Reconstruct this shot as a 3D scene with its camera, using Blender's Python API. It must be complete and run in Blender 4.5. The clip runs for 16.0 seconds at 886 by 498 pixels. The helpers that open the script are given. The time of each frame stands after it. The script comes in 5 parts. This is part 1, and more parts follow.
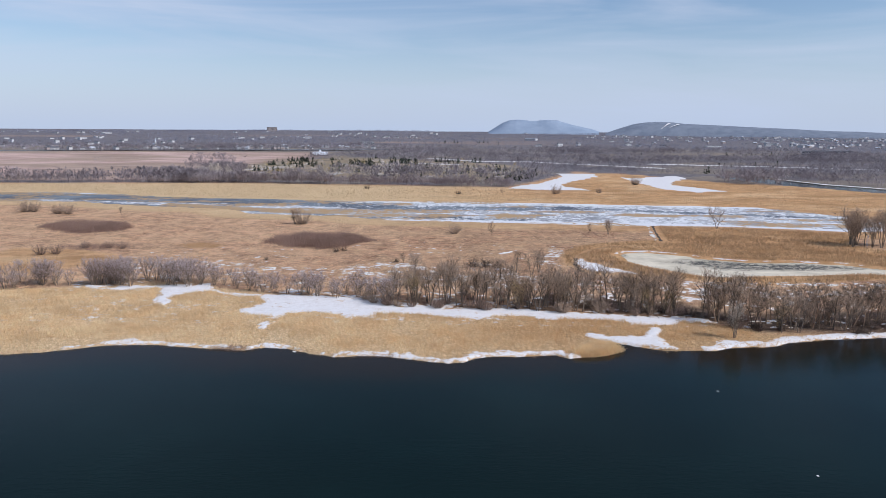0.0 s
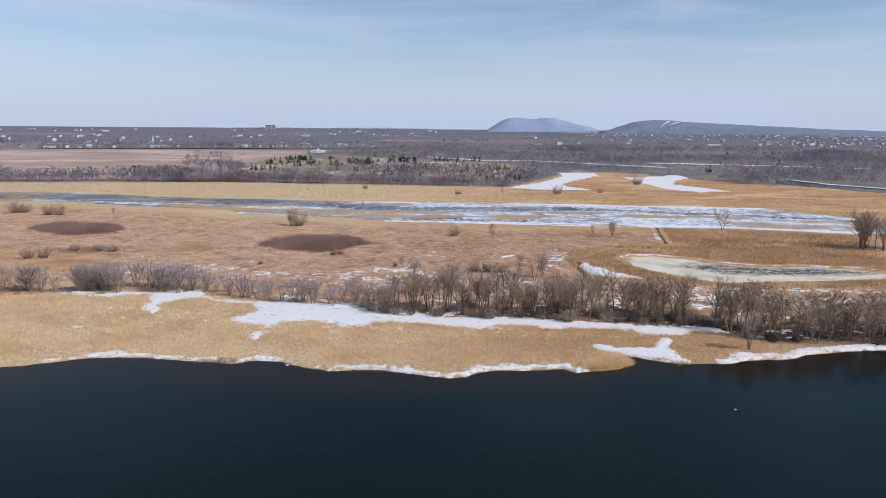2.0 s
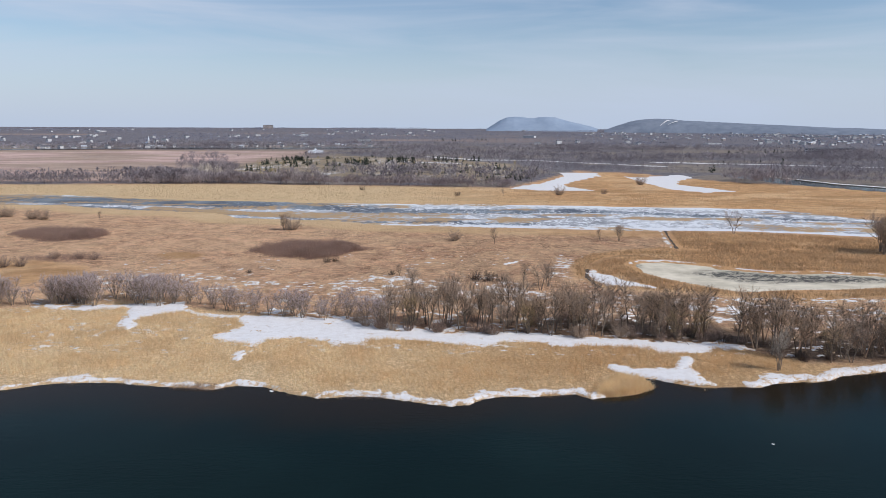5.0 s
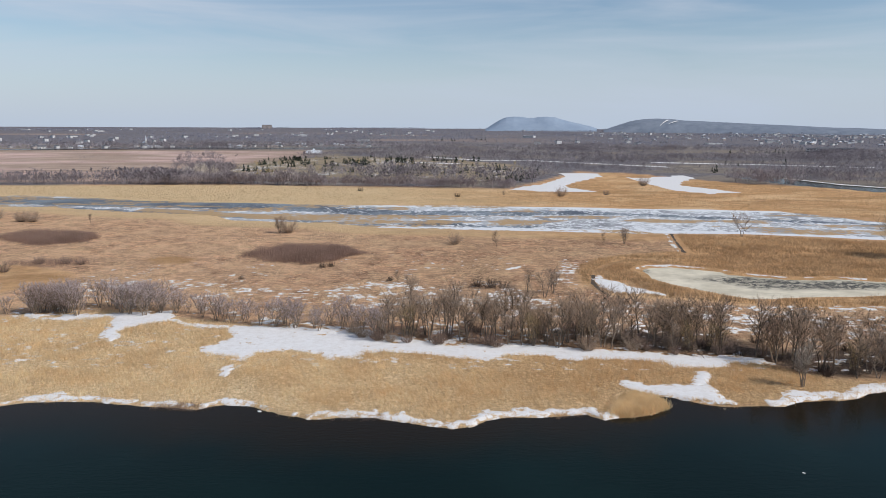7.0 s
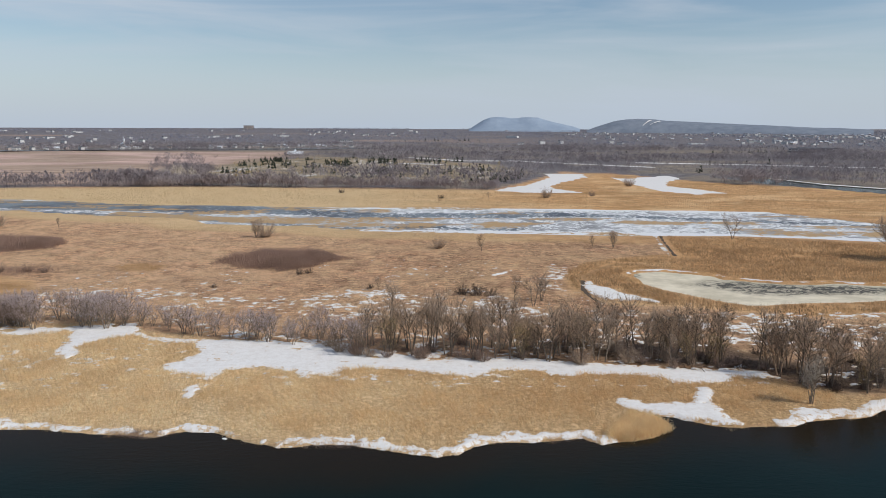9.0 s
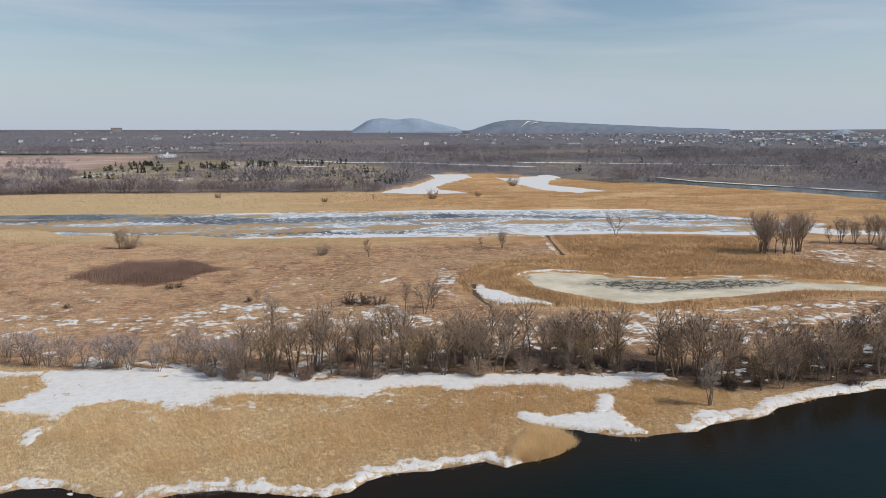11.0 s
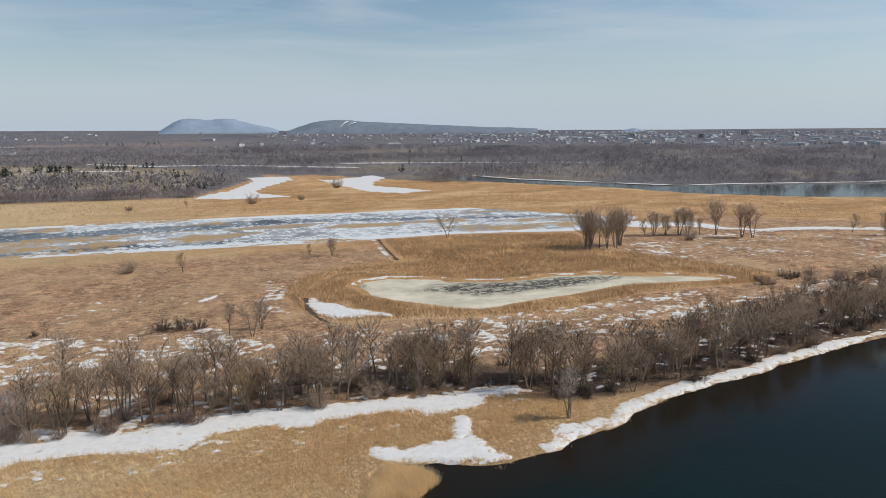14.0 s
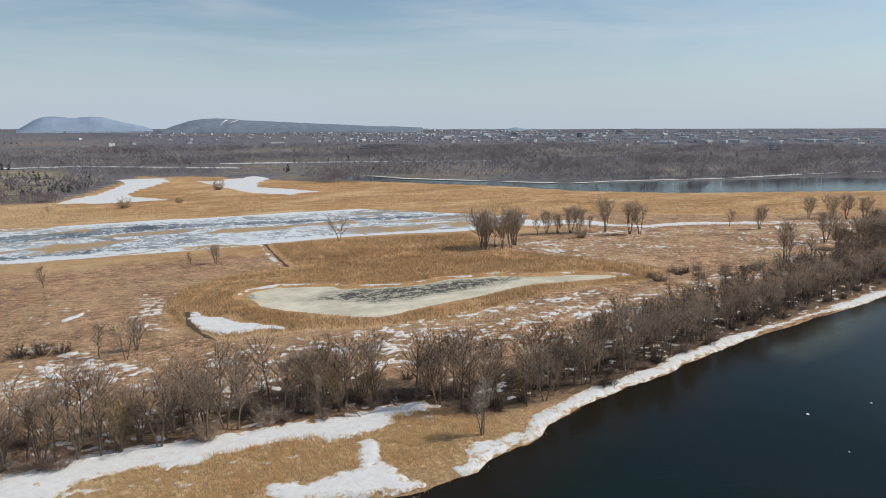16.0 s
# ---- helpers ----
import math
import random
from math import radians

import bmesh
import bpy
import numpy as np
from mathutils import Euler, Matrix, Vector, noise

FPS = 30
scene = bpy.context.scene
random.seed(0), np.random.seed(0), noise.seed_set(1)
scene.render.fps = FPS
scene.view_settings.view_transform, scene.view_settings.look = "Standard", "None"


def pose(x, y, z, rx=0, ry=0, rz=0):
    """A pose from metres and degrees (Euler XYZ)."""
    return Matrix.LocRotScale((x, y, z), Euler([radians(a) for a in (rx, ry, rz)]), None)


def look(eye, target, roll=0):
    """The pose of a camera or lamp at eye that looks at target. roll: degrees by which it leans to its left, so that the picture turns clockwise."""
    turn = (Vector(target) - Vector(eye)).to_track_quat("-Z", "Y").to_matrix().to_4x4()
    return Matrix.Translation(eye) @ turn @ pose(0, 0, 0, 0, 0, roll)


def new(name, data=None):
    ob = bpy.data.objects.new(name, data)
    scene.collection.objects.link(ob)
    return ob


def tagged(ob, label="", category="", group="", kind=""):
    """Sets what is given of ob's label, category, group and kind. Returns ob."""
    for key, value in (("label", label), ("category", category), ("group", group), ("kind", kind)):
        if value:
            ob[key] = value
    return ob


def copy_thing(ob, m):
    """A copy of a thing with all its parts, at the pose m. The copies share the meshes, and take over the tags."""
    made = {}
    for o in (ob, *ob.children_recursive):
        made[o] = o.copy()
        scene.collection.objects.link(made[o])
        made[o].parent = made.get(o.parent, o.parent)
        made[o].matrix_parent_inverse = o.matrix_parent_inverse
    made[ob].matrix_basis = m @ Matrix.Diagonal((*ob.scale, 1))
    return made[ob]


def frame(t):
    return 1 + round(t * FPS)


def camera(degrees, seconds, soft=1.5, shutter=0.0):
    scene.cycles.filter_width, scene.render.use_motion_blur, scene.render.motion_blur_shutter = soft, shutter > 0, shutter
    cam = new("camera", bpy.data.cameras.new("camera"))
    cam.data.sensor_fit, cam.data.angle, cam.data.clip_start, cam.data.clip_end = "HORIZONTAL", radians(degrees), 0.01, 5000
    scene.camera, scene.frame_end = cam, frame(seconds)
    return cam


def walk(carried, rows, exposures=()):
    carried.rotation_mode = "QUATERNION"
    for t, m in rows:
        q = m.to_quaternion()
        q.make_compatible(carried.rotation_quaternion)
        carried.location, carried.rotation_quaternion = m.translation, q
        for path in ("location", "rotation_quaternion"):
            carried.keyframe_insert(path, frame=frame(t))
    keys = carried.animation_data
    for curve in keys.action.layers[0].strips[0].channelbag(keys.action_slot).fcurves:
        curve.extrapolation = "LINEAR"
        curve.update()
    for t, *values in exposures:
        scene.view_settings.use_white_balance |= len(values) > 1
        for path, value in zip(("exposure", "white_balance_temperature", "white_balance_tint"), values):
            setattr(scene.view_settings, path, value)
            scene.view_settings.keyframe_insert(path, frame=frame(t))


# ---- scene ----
cam = camera(63.15, 16.0, soft=0.5)
# seconds, x, y, z, yaw, pitch, roll
PATH = [
    (0.0, 0.00, 0.00, 55.00, 0.00, -9.57, 0.52),
    (0.5, -0.03, 2.08, 55.34, 0.01, -9.63, 0.58),
    (1.0, -0.23, 4.34, 55.57, -0.06, -9.67, 0.61),
    (1.5, -0.45, 6.73, 55.72, -0.06, -9.71, 0.61),
    (2.0, -0.49, 9.23, 55.85, -0.10, -9.74, 0.57),
    (2.5, -0.44, 11.93, 55.89, -0.06, -9.75, 0.50),
    (3.0, -0.43, 14.70, 55.89, -0.11, -9.75, 0.45),
    (3.5, -0.48, 17.44, 55.90, -0.10, -9.76, 0.42),
    (4.0, -0.57, 20.25, 55.93, -0.14, -9.77, 0.41),
    (4.5, -0.67, 23.03, 55.97, -0.16, -9.78, 0.40),
    (5.0, -0.76, 25.74, 56.00, -0.18, -9.79, 0.39),
    (5.5, -0.84, 28.46, 56.03, -0.20, -9.80, 0.38),
    (6.0, -0.93, 31.17, 56.07, -0.22, -9.82, 0.37),
    (6.5, -1.01, 33.86, 56.06, -0.25, -9.81, 0.37),
    (7.0, -1.10, 36.58, 56.05, -0.25, -9.80, 0.39),
    (7.5, -1.24, 39.38, 56.10, -0.29, -9.81, 0.41),
    (8.0, -1.29, 42.32, 56.11, -0.34, -9.82, 0.41),
    (8.5, -1.10, 45.47, 55.95, -0.62, -9.79, 0.37),
    (9.0, -0.78, 48.73, 55.71, -1.55, -9.75, 0.32),
    (9.5, -0.46, 52.00, 55.47, -3.30, -9.71, 0.28),
    (10.0, -0.13, 55.26, 55.24, -5.45, -9.68, 0.23),
    (10.5, 0.10, 58.39, 55.06, -7.98, -9.64, 0.17),
    (11.0, 0.21, 61.30, 55.00, -10.66, -9.61, 0.10),
    (11.5, 0.36, 64.16, 54.98, -13.28, -9.58, 0.04),
    (12.0, 0.57, 67.02, 54.95, -15.69, -9.57, -0.01),
    (12.5, 0.81, 69.78, 54.93, -18.06, -9.58, -0.07),
    (13.0, 1.12, 72.50, 54.90, -20.27, -9.58, -0.13),
    (13.5, 1.48, 75.25, 54.87, -22.54, -9.59, -0.17),
    (14.0, 1.91, 78.04, 54.84, -24.79, -9.60, -0.15),
    (14.5, 2.52, 80.80, 54.76, -27.06, -9.61, -0.15),
    (15.0, 3.30, 83.50, 54.63, -29.24, -9.61, -0.18),
    (15.5, 4.02, 86.17, 54.61, -31.49, -9.63, -0.16),
    (16.0, 4.58, 88.81, 54.71, -33.80, -9.69, -0.05),
]
walk(cam, [(t, look((x, y, z), (x - math.sin(radians(yaw)) * math.cos(radians(pitch)), y + math.cos(radians(yaw)) * math.cos(radians(pitch)), z + math.sin(radians(pitch))), roll))
           for t, x, y, z, yaw, pitch, roll in PATH],
     exposures=[(0.0, 0.03, 5940, 15), (4.0, 0.0, 6040, 14), (8.0, -0.07, 6420, 10), (11.0, -0.13, 6540, 9), (13.5, -0.10, 6510, 8), (16.0, -0.08, 6480, 7)])

# ---- light ----
SUN_FROM = Vector((0.93, -0.37, 0.90)).normalized()
SUN_ELEV = math.asin(SUN_FROM.z)
sun = new("sun", bpy.data.lights.new("sun", "SUN"))
sun.data.energy, sun.data.angle, sun.data.color = 3.5, radians(0.6), (1.0, 0.95, 0.88)
sun.matrix_world = look((0, 0, 300), Vector((0, 0, 300)) - SUN_FROM)

world = bpy.data.worlds.new("sky")
scene.world = world
world.use_nodes = True
wn, wl = world.node_tree.nodes, world.node_tree.links
wn.clear()
w_out, w_bg = wn.new("ShaderNodeOutputWorld"), wn.new("ShaderNodeBackground")
w_sky = wn.new("ShaderNodeTexSky")
w_sky.sky_type, w_sky.sun_disc = "NISHITA", False
w_sky.sun_elevation, w_sky.sun_rotation = SUN_ELEV, math.atan2(SUN_FROM.x, SUN_FROM.y)
w_sky.air_density, w_sky.dust_density, w_sky.ozone_density = 1.0, 0.4, 2.2
w_co = wn.new("ShaderNodeTexCoord")
w_map = wn.new("ShaderNodeMapping")
w_map.inputs["Scale"].default_value = (0.8, 1.3, 7.0)
w_map.inputs["Rotation"].default_value = (0.05, 0.10, 0.5)
w_noise = wn.new("ShaderNodeTexNoise")
w_noise.inputs["Scale"].default_value, w_noise.inputs["Detail"].default_value = 2.2, 5.0
w_noise.inputs["Roughness"].default_value, w_noise.inputs["Distortion"].default_value = 0.55, 0.6
w_ramp = wn.new("ShaderNodeValToRGB")
w_ramp.color_ramp.elements[0].position, w_ramp.color_ramp.elements[1].position = 0.44, 0.72
w_amt = wn.new("ShaderNodeMath")
w_amt.operation = "MULTIPLY"
w_amt.inputs[1].default_value = 0.62
w_mix = wn.new("ShaderNodeMix")
w_mix.data_type = "RGBA"
w_mix.inputs["B"].default_value = (6.2, 6.6, 7.3, 1)
wl.new(w_co.outputs["Generated"], w_map.inputs["Vector"])
wl.new(w_map.outputs[0], w_noise.inputs["Vector"])
wl.new(w_noise.outputs["Fac"], w_ramp.inputs["Fac"])
wl.new(w_ramp.outputs["Color"], w_amt.inputs[0])
wl.new(w_amt.outputs[0], w_mix.inputs["Factor"])
wl.new(w_sky.outputs[0], w_mix.inputs["A"])
# haze low over the horizon
w_sep = wn.new("ShaderNodeSeparateXYZ")
w_low = wn.new("ShaderNodeMapRange")
w_low.interpolation_type = "SMOOTHSTEP"
w_low.inputs["From Min"].default_value, w_low.inputs["From Max"].default_value = -0.02, 0.16
w_low.inputs["To Min"].default_value, w_low.inputs["To Max"].default_value = 0.92, 0.0
w_haze = wn.new("ShaderNodeMix")
w_haze.data_type = "RGBA"
w_haze.inputs["B"].default_value = (5.0, 5.85, 7.05, 1)
wl.new(w_co.outputs["Generated"], w_sep.inputs[0])
wl.new(w_sep.outputs["Z"], w_low.inputs["Value"])
wl.new(w_low.outputs[0], w_haze.inputs["Factor"])
wl.new(w_mix.outputs["Result"], w_haze.inputs["A"])
wl.new(w_haze.outputs["Result"], w_bg.inputs["Color"])
w_bg.inputs["Strength"].default_value = 0.10
wl.new(w_bg.outputs[0], w_out.inputs["Surface"])


# ---- noise and plan functions ----
def hashed(i, j, seed):
    h = (i * 374761393 + j * 668265263 + seed * 1274126177) & 0xFFFFFFFF
    h = ((h ^ (h >> 13)) * 1103515245) & 0xFFFFFFFF
    h = ((h ^ (h >> 16)) * 2654435761) & 0xFFFFFFFF
    return (h >> 8) / float(1 << 24)


def vnoise(x, y, seed=0):
    """Smooth value noise from -1 to 1."""
    xi, yi = np.floor(x).astype(np.int64), np.floor(y).astype(np.int64)
    u, v = x - xi, y - yi
    u, v = u * u * (3 - 2 * u), v * v * (3 - 2 * v)
    a, b = hashed(xi, yi, seed), hashed(xi + 1, yi, seed)
    c, d = hashed(xi, yi + 1, seed), hashed(xi + 1, yi + 1, seed)
    return 2 * ((a * (1 - u) + b * u) * (1 - v) + (c * (1 - u) + d * u) * v) - 1


def fbm(x, y, size, octaves=4, seed=0):
    total, amp, norm = 0.0, 1.0, 0.0
    for k in range(octaves):
        total = total + amp * vnoise(x / size + 17.3 * k, y / size - 9.1 * k, seed + k)
        norm, amp, size = norm + amp, amp * 0.55, size / 2.1
    return total / norm


def inside(x, y, poly):
    """Signed distance to a closed outline, positive inside."""
    x, y = np.asarray(x, float), np.asarray(y, float)
    best, odd = np.full(x.shape, 1e9), np.zeros(x.shape, bool)
    n = len(poly)
    for k in range(n):
        (ax, ay), (bx, by) = poly[k], poly[(k + 1) % n]
        dx, dy = bx - ax, by - ay
        s = np.clip(((x - ax) * dx + (y - ay) * dy) / (dx * dx + dy * dy), 0, 1)
        best = np.minimum(best, np.hypot(x - ax - s * dx, y - ay - s * dy))
        if dy != 0:
            odd ^= ((ay > y) != (by > y)) & (x < ax + (y - ay) * dx / dy)
    return np.where(odd, best, -best)


def along(x, y, line):
    """Distance to an open line."""
    best = np.full(np.shape(x), 1e9)
    for (ax, ay), (bx, by) in zip(line, line[1:]):
        dx, dy = bx - ax, by - ay
        s = np.clip(((x - ax) * dx + (y - ay) * dy) / (dx * dx + dy * dy), 0, 1)
        best = np.minimum(best, np.hypot(x - ax - s * dx, y - ay - s * dy))
    return best


def step01(v, a, b):
    s = np.clip((v - a) / (b - a), 0, 1)
    return s * s * (3 - 2 * s)


# Outlines of the plan, in metres.
SHORE = [(-6000, 500), (-1000, 215), (-400, 178), (-220, 168), (-140, 166), (-107, 168), (-97, 170), (-89, 174), (-84.5, 175.9), (-79, 176.6), (-72, 176.6), (-66, 174.9), (-55, 173.9),
         (-49, 172.8), (-45.4, 175.2), (-39.5, 174.7), (-32, 170.7), (-26, 167.8), (-20.5, 169.2), (-15, 168.7), (-9.4, 167.7), (-3, 165.2), (1.4, 164.4), (5.7, 165.8), (8, 168.5), (13.7, 170.2),
         (19, 169.6), (25, 171), (28, 171.8), (31, 168.9), (35, 169.6), (41.5, 171.9), (45.2, 174.4), (47, 174.5), (56, 174.5), (57.5, 174.8), (63.5, 175.8), (68.3, 176.2), (74, 178.3), (80, 179.3),
         (84, 179.5), (88, 181.5), (91.5, 183.8), (98, 185), (104, 187), (119, 188.6), (131, 189.6), (142, 192), (167, 195), (195, 196.5), (236, 198), (300, 204), (420, 205), (700, 190), (6000, -300)]
INLET = [(40.6, 182.9), (40.2, 181.6), (41.8, 179.8), (45.3, 176.2), (46.2, 172), (57, 171), (57.4, 175.2), (52.4, 177.7), (48.6, 180.2), (44.8, 181.8), (41.5, 182.4)]
SHORE_X, SHORE_Y = np.array(SHORE, float).T
BAND_FRONT = [(-190, 226), (-147, 234), (-113, 243), (-96, 248), (-73, 238), (-47, 229), (-14, 217), (20, 212), (53, 209), (74, 205), (81, 196), (88, 190.5), (96, 189.5), (117, 190.8),
              (141, 195), (167, 198), (199, 202), (264, 206), (350, 214), (460, 222)]
BAND_X, BAND_Y = np.array(BAND_FRONT, float).T
CHANNEL = [(-900, 640), (-361, 588), (-323, 600), (-269, 585), (-215, 565), (-168, 556), (-115, 552), (-62, 545), (21, 546), (71, 541), (117, 536), (177, 532), (228, 526),
           (247, 500), (275, 455), (304, 432), (268, 404), (227, 393), (188, 406), (159, 412), (121, 413), (98, 412), (56, 418), (5, 423), (-35, 428), (-65, 445),
           (-124, 455), (-145, 479), (-207, 492), (-266, 517), (-317, 513), (-900, 540)]
POND = [(76, 314.5), (78, 319), (82.8, 323), (93, 324.6), (102, 320.3), (111, 315.1), (112, 310), (117, 308), (129, 302), (141, 301.5), (149.4, 303.2), (157.3, 300), (168, 299.5), (182, 287.5), (194, 284.5),
        (207.5, 272), (207, 267.5), (192.5, 268.5), (173, 273.5), (161, 275), (147, 272), (132, 270), (121, 269), (109, 266.3), (101.4, 266.6), (93.5, 273.5), (87, 280.5), (81, 288.5), (76, 300)]
RING = [(52, 315), (64, 338), (82, 350), (108, 360), (120, 409), (170, 404), (221, 384), (200, 345), (225, 287), (228, 266), (207, 258), (160, 263), (117, 252),
        (94, 259), (73, 267), (58, 268), (49, 291)]
BAY_WEST = [(56, 668), (69, 700), (96, 738), (136, 843), (139, 890), (105, 940), (61, 1125), (75, 1125), (113, 1015), (148, 935), (165, 925), (189, 895), (182, 842), (138, 761), (117, 711), (140, 652), (110, 646), (69, 660)]
BAY_EAST = [(204, 868), (212, 831), (240, 850), (300, 900), (330, 900), (285, 830), (251, 775), (232, 732), (248, 701), (262, 655), (226, 640), (205, 665), (200, 740)]
FAR_RIVER = [(360, 900), (393, 760), (434, 684), (488, 604), (540, 591), (668, 540), (775, 517), (830, 464), (1100, 380), (1600, 250), (1300, 180), (800, 300),
             (658, 388), (582, 427), (495, 474), (437, 539), (423, 606), (376, 677), (338, 748), (320, 880)]
BACK_RIVER = [(-1500, 1430), (-898, 1500), (-719, 1592), (-587, 1670), (-400, 1690), (-260, 1740), (-100, 1800), (-100, 1770), (-250, 1660), (-400, 1630), (-587, 1600), (-719, 1540),
              (-898, 1440), (-1500, 1360)]
THICKET_WEST = [(-216, 384), (-200, 368), (-182, 362), (-166, 372), (-168, 392), (-188, 402), (-208, 400)]
BRUSH_WEST = [(-178, 323), (-158, 326), (-136, 324), (-136, 314), (-155, 311), (-175, 313)]
THICKET_MID = [(-88, 342), (-76, 328), (-54, 317), (-41, 326), (-33, 345), (-46, 362), (-72, 363)]


def land(x, y):
    d = (y - np.interp(x, SHORE_X, SHORE_Y)) * 0.9
    near = (np.abs(x - 48) < 60) & (np.abs(y - 175) < 60)
    d = np.where(near, np.minimum(d, -inside(x, y, INLET)), d)
    return d + 0.7 * fbm(x, y, 5.0, 4, 5) + 0.35 * fbm(x, y, 1.7, 2, 6)


def band(x, y):
    """Metres behind the front of the tree belt."""
    return y - np.interp(x, BAND_X, BAND_Y)


def height(x, y):
    x, y = np.asarray(x, float), np.asarray(y, float)
    sea = land(x, y)
    h = np.clip(sea * 0.32, -4, 0.25) + 0.16 * fbm(x, y, 14, 3, 11) * step01(sea, 0, 4)
    wet = np.maximum(np.maximum(inside(x, y, CHANNEL), inside(x, y, POND)), np.maximum(inside(x, y, FAR_RIVER), inside(x, y, BACK_RIVER)))
    wet = np.maximum(wet, np.maximum(inside(x, y, BAY_WEST), inside(x, y, BAY_EAST)))
    h = h - 0.7 * step01(wet, -2, 4)
    far = np.hypot(x, y - 45)
    rise = np.interp(np.degrees(np.arctan2(x, y - 45)), [-60, -36, -20, -8, 25, 50, 70, 100], [10, 10, 19, 25, 27, 27, 20, 20])
    return h + rise * np.clip((far - 2000) / 2900, 0, 2) ** 1.6 + 1.2 * fbm(x, y, 160, 3, 31) * step01(far, 700, 1400)


# ---- materials ----
def material(name, rough=0.9, specular=0.3):
    m = bpy.data.materials.new(name)
    m.use_nodes = True
    bsdf = m.node_tree.nodes["Principled BSDF"]
    bsdf.inputs["Roughness"].default_value = rough
    bsdf.inputs["Specular IOR Level"].default_value = specular
    return m, m.node_tree.nodes, m.node_tree.links, bsdf


def place(nodes, links, scale=(1, 1, 1)):
    geo = nodes.new("ShaderNodeNewGeometry")
    mp = nodes.new("ShaderNodeMapping")
    mp.inputs["Scale"].default_value = scale
    links.new(geo.outputs["Position"], mp.inputs["Vector"])
    return mp.outputs[0]


def grain(nodes, links, vec, scale, detail=5.0, rough=0.6, low=0.35, high=0.65, distort=0.0):
    n = nodes.new("ShaderNodeTexNoise")
    n.inputs["Scale"].default_value, n.inputs["Detail"].default_value = scale, detail
    n.inputs["Roughness"].default_value, n.inputs["Distortion"].default_value = rough, distort
    links.new(vec, n.inputs["Vector"])
    r = nodes.new("ShaderNodeMapRange")
    r.inputs["From Min"].default_value, r.inputs["From Max"].default_value = low, high
    links.new(n.outputs["Fac"], r.inputs["Value"])
    return r.outputs[0]


def blend(nodes, links, fac, a, b, kind="MIX"):
    mx = nodes.new("ShaderNodeMix")
    mx.data_type, mx.blend_type = "RGBA", kind
    for socket, value in (("Factor", fac), ("A", a), ("B", b)):
        if isinstance(value, (int, float)):
            mx.inputs[socket].default_value = value
        elif isinstance(value, tuple):
            mx.inputs[socket].default_value = (*value, 1)
        else:
            links.new(value, mx.inputs[socket])
    return mx.outputs["Result"]


def calc(nodes, links, op, a, b=0.0, clamp=False):
    mt = nodes.new("ShaderNodeMath")
    mt.operation, mt.use_clamp = op, clamp
    for k, value in enumerate((a, b)):
        if isinstance(value, (int, float)):
            mt.inputs[k].default_value = value
        else:
            links.new(value, mt.inputs[k])
    return mt.outputs[0]


def attribute(nodes, name):
    at = nodes.new("ShaderNodeAttribute")
    at.attribute_name = name
    return at.outputs["Fac"]


def relief(nodes, links, bsdf, fac, strength, distance):
    b = nodes.new("ShaderNodeBump")
    b.inputs["Strength"].default_value, b.inputs["Distance"].default_value = strength, distance
    links.new(fac, b.inputs["Height"])
    links.new(b.outputs[0], bsdf.inputs["Normal"])


def surface(name, dark, light, fine, coarse, rough=0.9, bump=0.1, third=None):
    """Two colours mixed by fine grain, a third laid over in coarse stains."""
    m, n, l, bsdf = material(name, rough)
    vec = place(n, l)
    f = grain(n, l, vec, fine)
    col = blend(n, l, f, dark, light)
    if third:
        col = blend(n, l, grain(n, l, vec, coarse, low=0.45, high=0.7), col, third)
    l.new(col, bsdf.inputs["Base Color"])
    if bump:
        relief(n, l, bsdf, f, 0.6, bump)
    return m


def stalks(name, dark, light, fine=0.25, thin=0.0, ripe=None, east=None, east_mix=0.78):
    """Dry stems: each piece of its own tone, with large patches of tone over the field."""
    m, n, l, bsdf = material(name, 0.75, 0.25)
    geo = n.new("ShaderNodeNewGeometry")
    vec = place(n, l)
    col = blend(n, l, geo.outputs["Random Per Island"], dark, light)
    if ripe:
        col = blend(n, l, calc(n, l, "MULTIPLY", grain(n, l, vec, 0.10, 6, 0.72, 0.44, 0.58), 0.45), col, ripe)
        col = blend(n, l, calc(n, l, "MULTIPLY", grain(n, l, vec, 0.03, 6, 0.68, 0.5, 0.56), 0.45), col, tuple(0.8 * v for v in dark))
    if east:
        # riper reeds and darker marsh grass towards the east, with a ragged edge
        sep, ramp = n.new("ShaderNodeSeparateXYZ"), n.new("ShaderNodeMapRange")
        ramp.inputs["From Min"].default_value, ramp.inputs["From Max"].default_value = -35.0, 48.0
        l.new(vec, sep.inputs[0])
        l.new(sep.outputs[0], ramp.inputs["Value"])
        much = calc(n, l, "ADD", ramp.outputs[0], calc(n, l, "MULTIPLY", calc(n, l, "SUBTRACT", grain(n, l, vec, 0.06, 6, 0.7, 0.35, 0.65), 0.5), 0.7), True)
        col = blend(n, l, calc(n, l, "MULTIPLY", much, east_mix), col, east)
    tone = grain(n, l, vec, fine, low=0.3, high=0.7)
    col = blend(n, l, calc(n, l, "MULTIPLY", tone, 0.22 if ripe else 0.45), col, tuple(0.62 * v for v in dark))
    l.new(col, bsdf.inputs["Base Color"])
    if thin:
        # thin dry leaves let some light through
        tl, add = n.new("ShaderNodeBsdfTranslucent"), n.new("ShaderNodeMixShader")
        add.inputs[0].default_value = thin
        l.new(col, tl.inputs["Color"])
        l.new(bsdf.outputs[0], add.inputs[1])
        l.new(tl.outputs[0], add.inputs[2])
        l.new(add.outputs[0], n["Material Output"].inputs["Surface"])
    return m


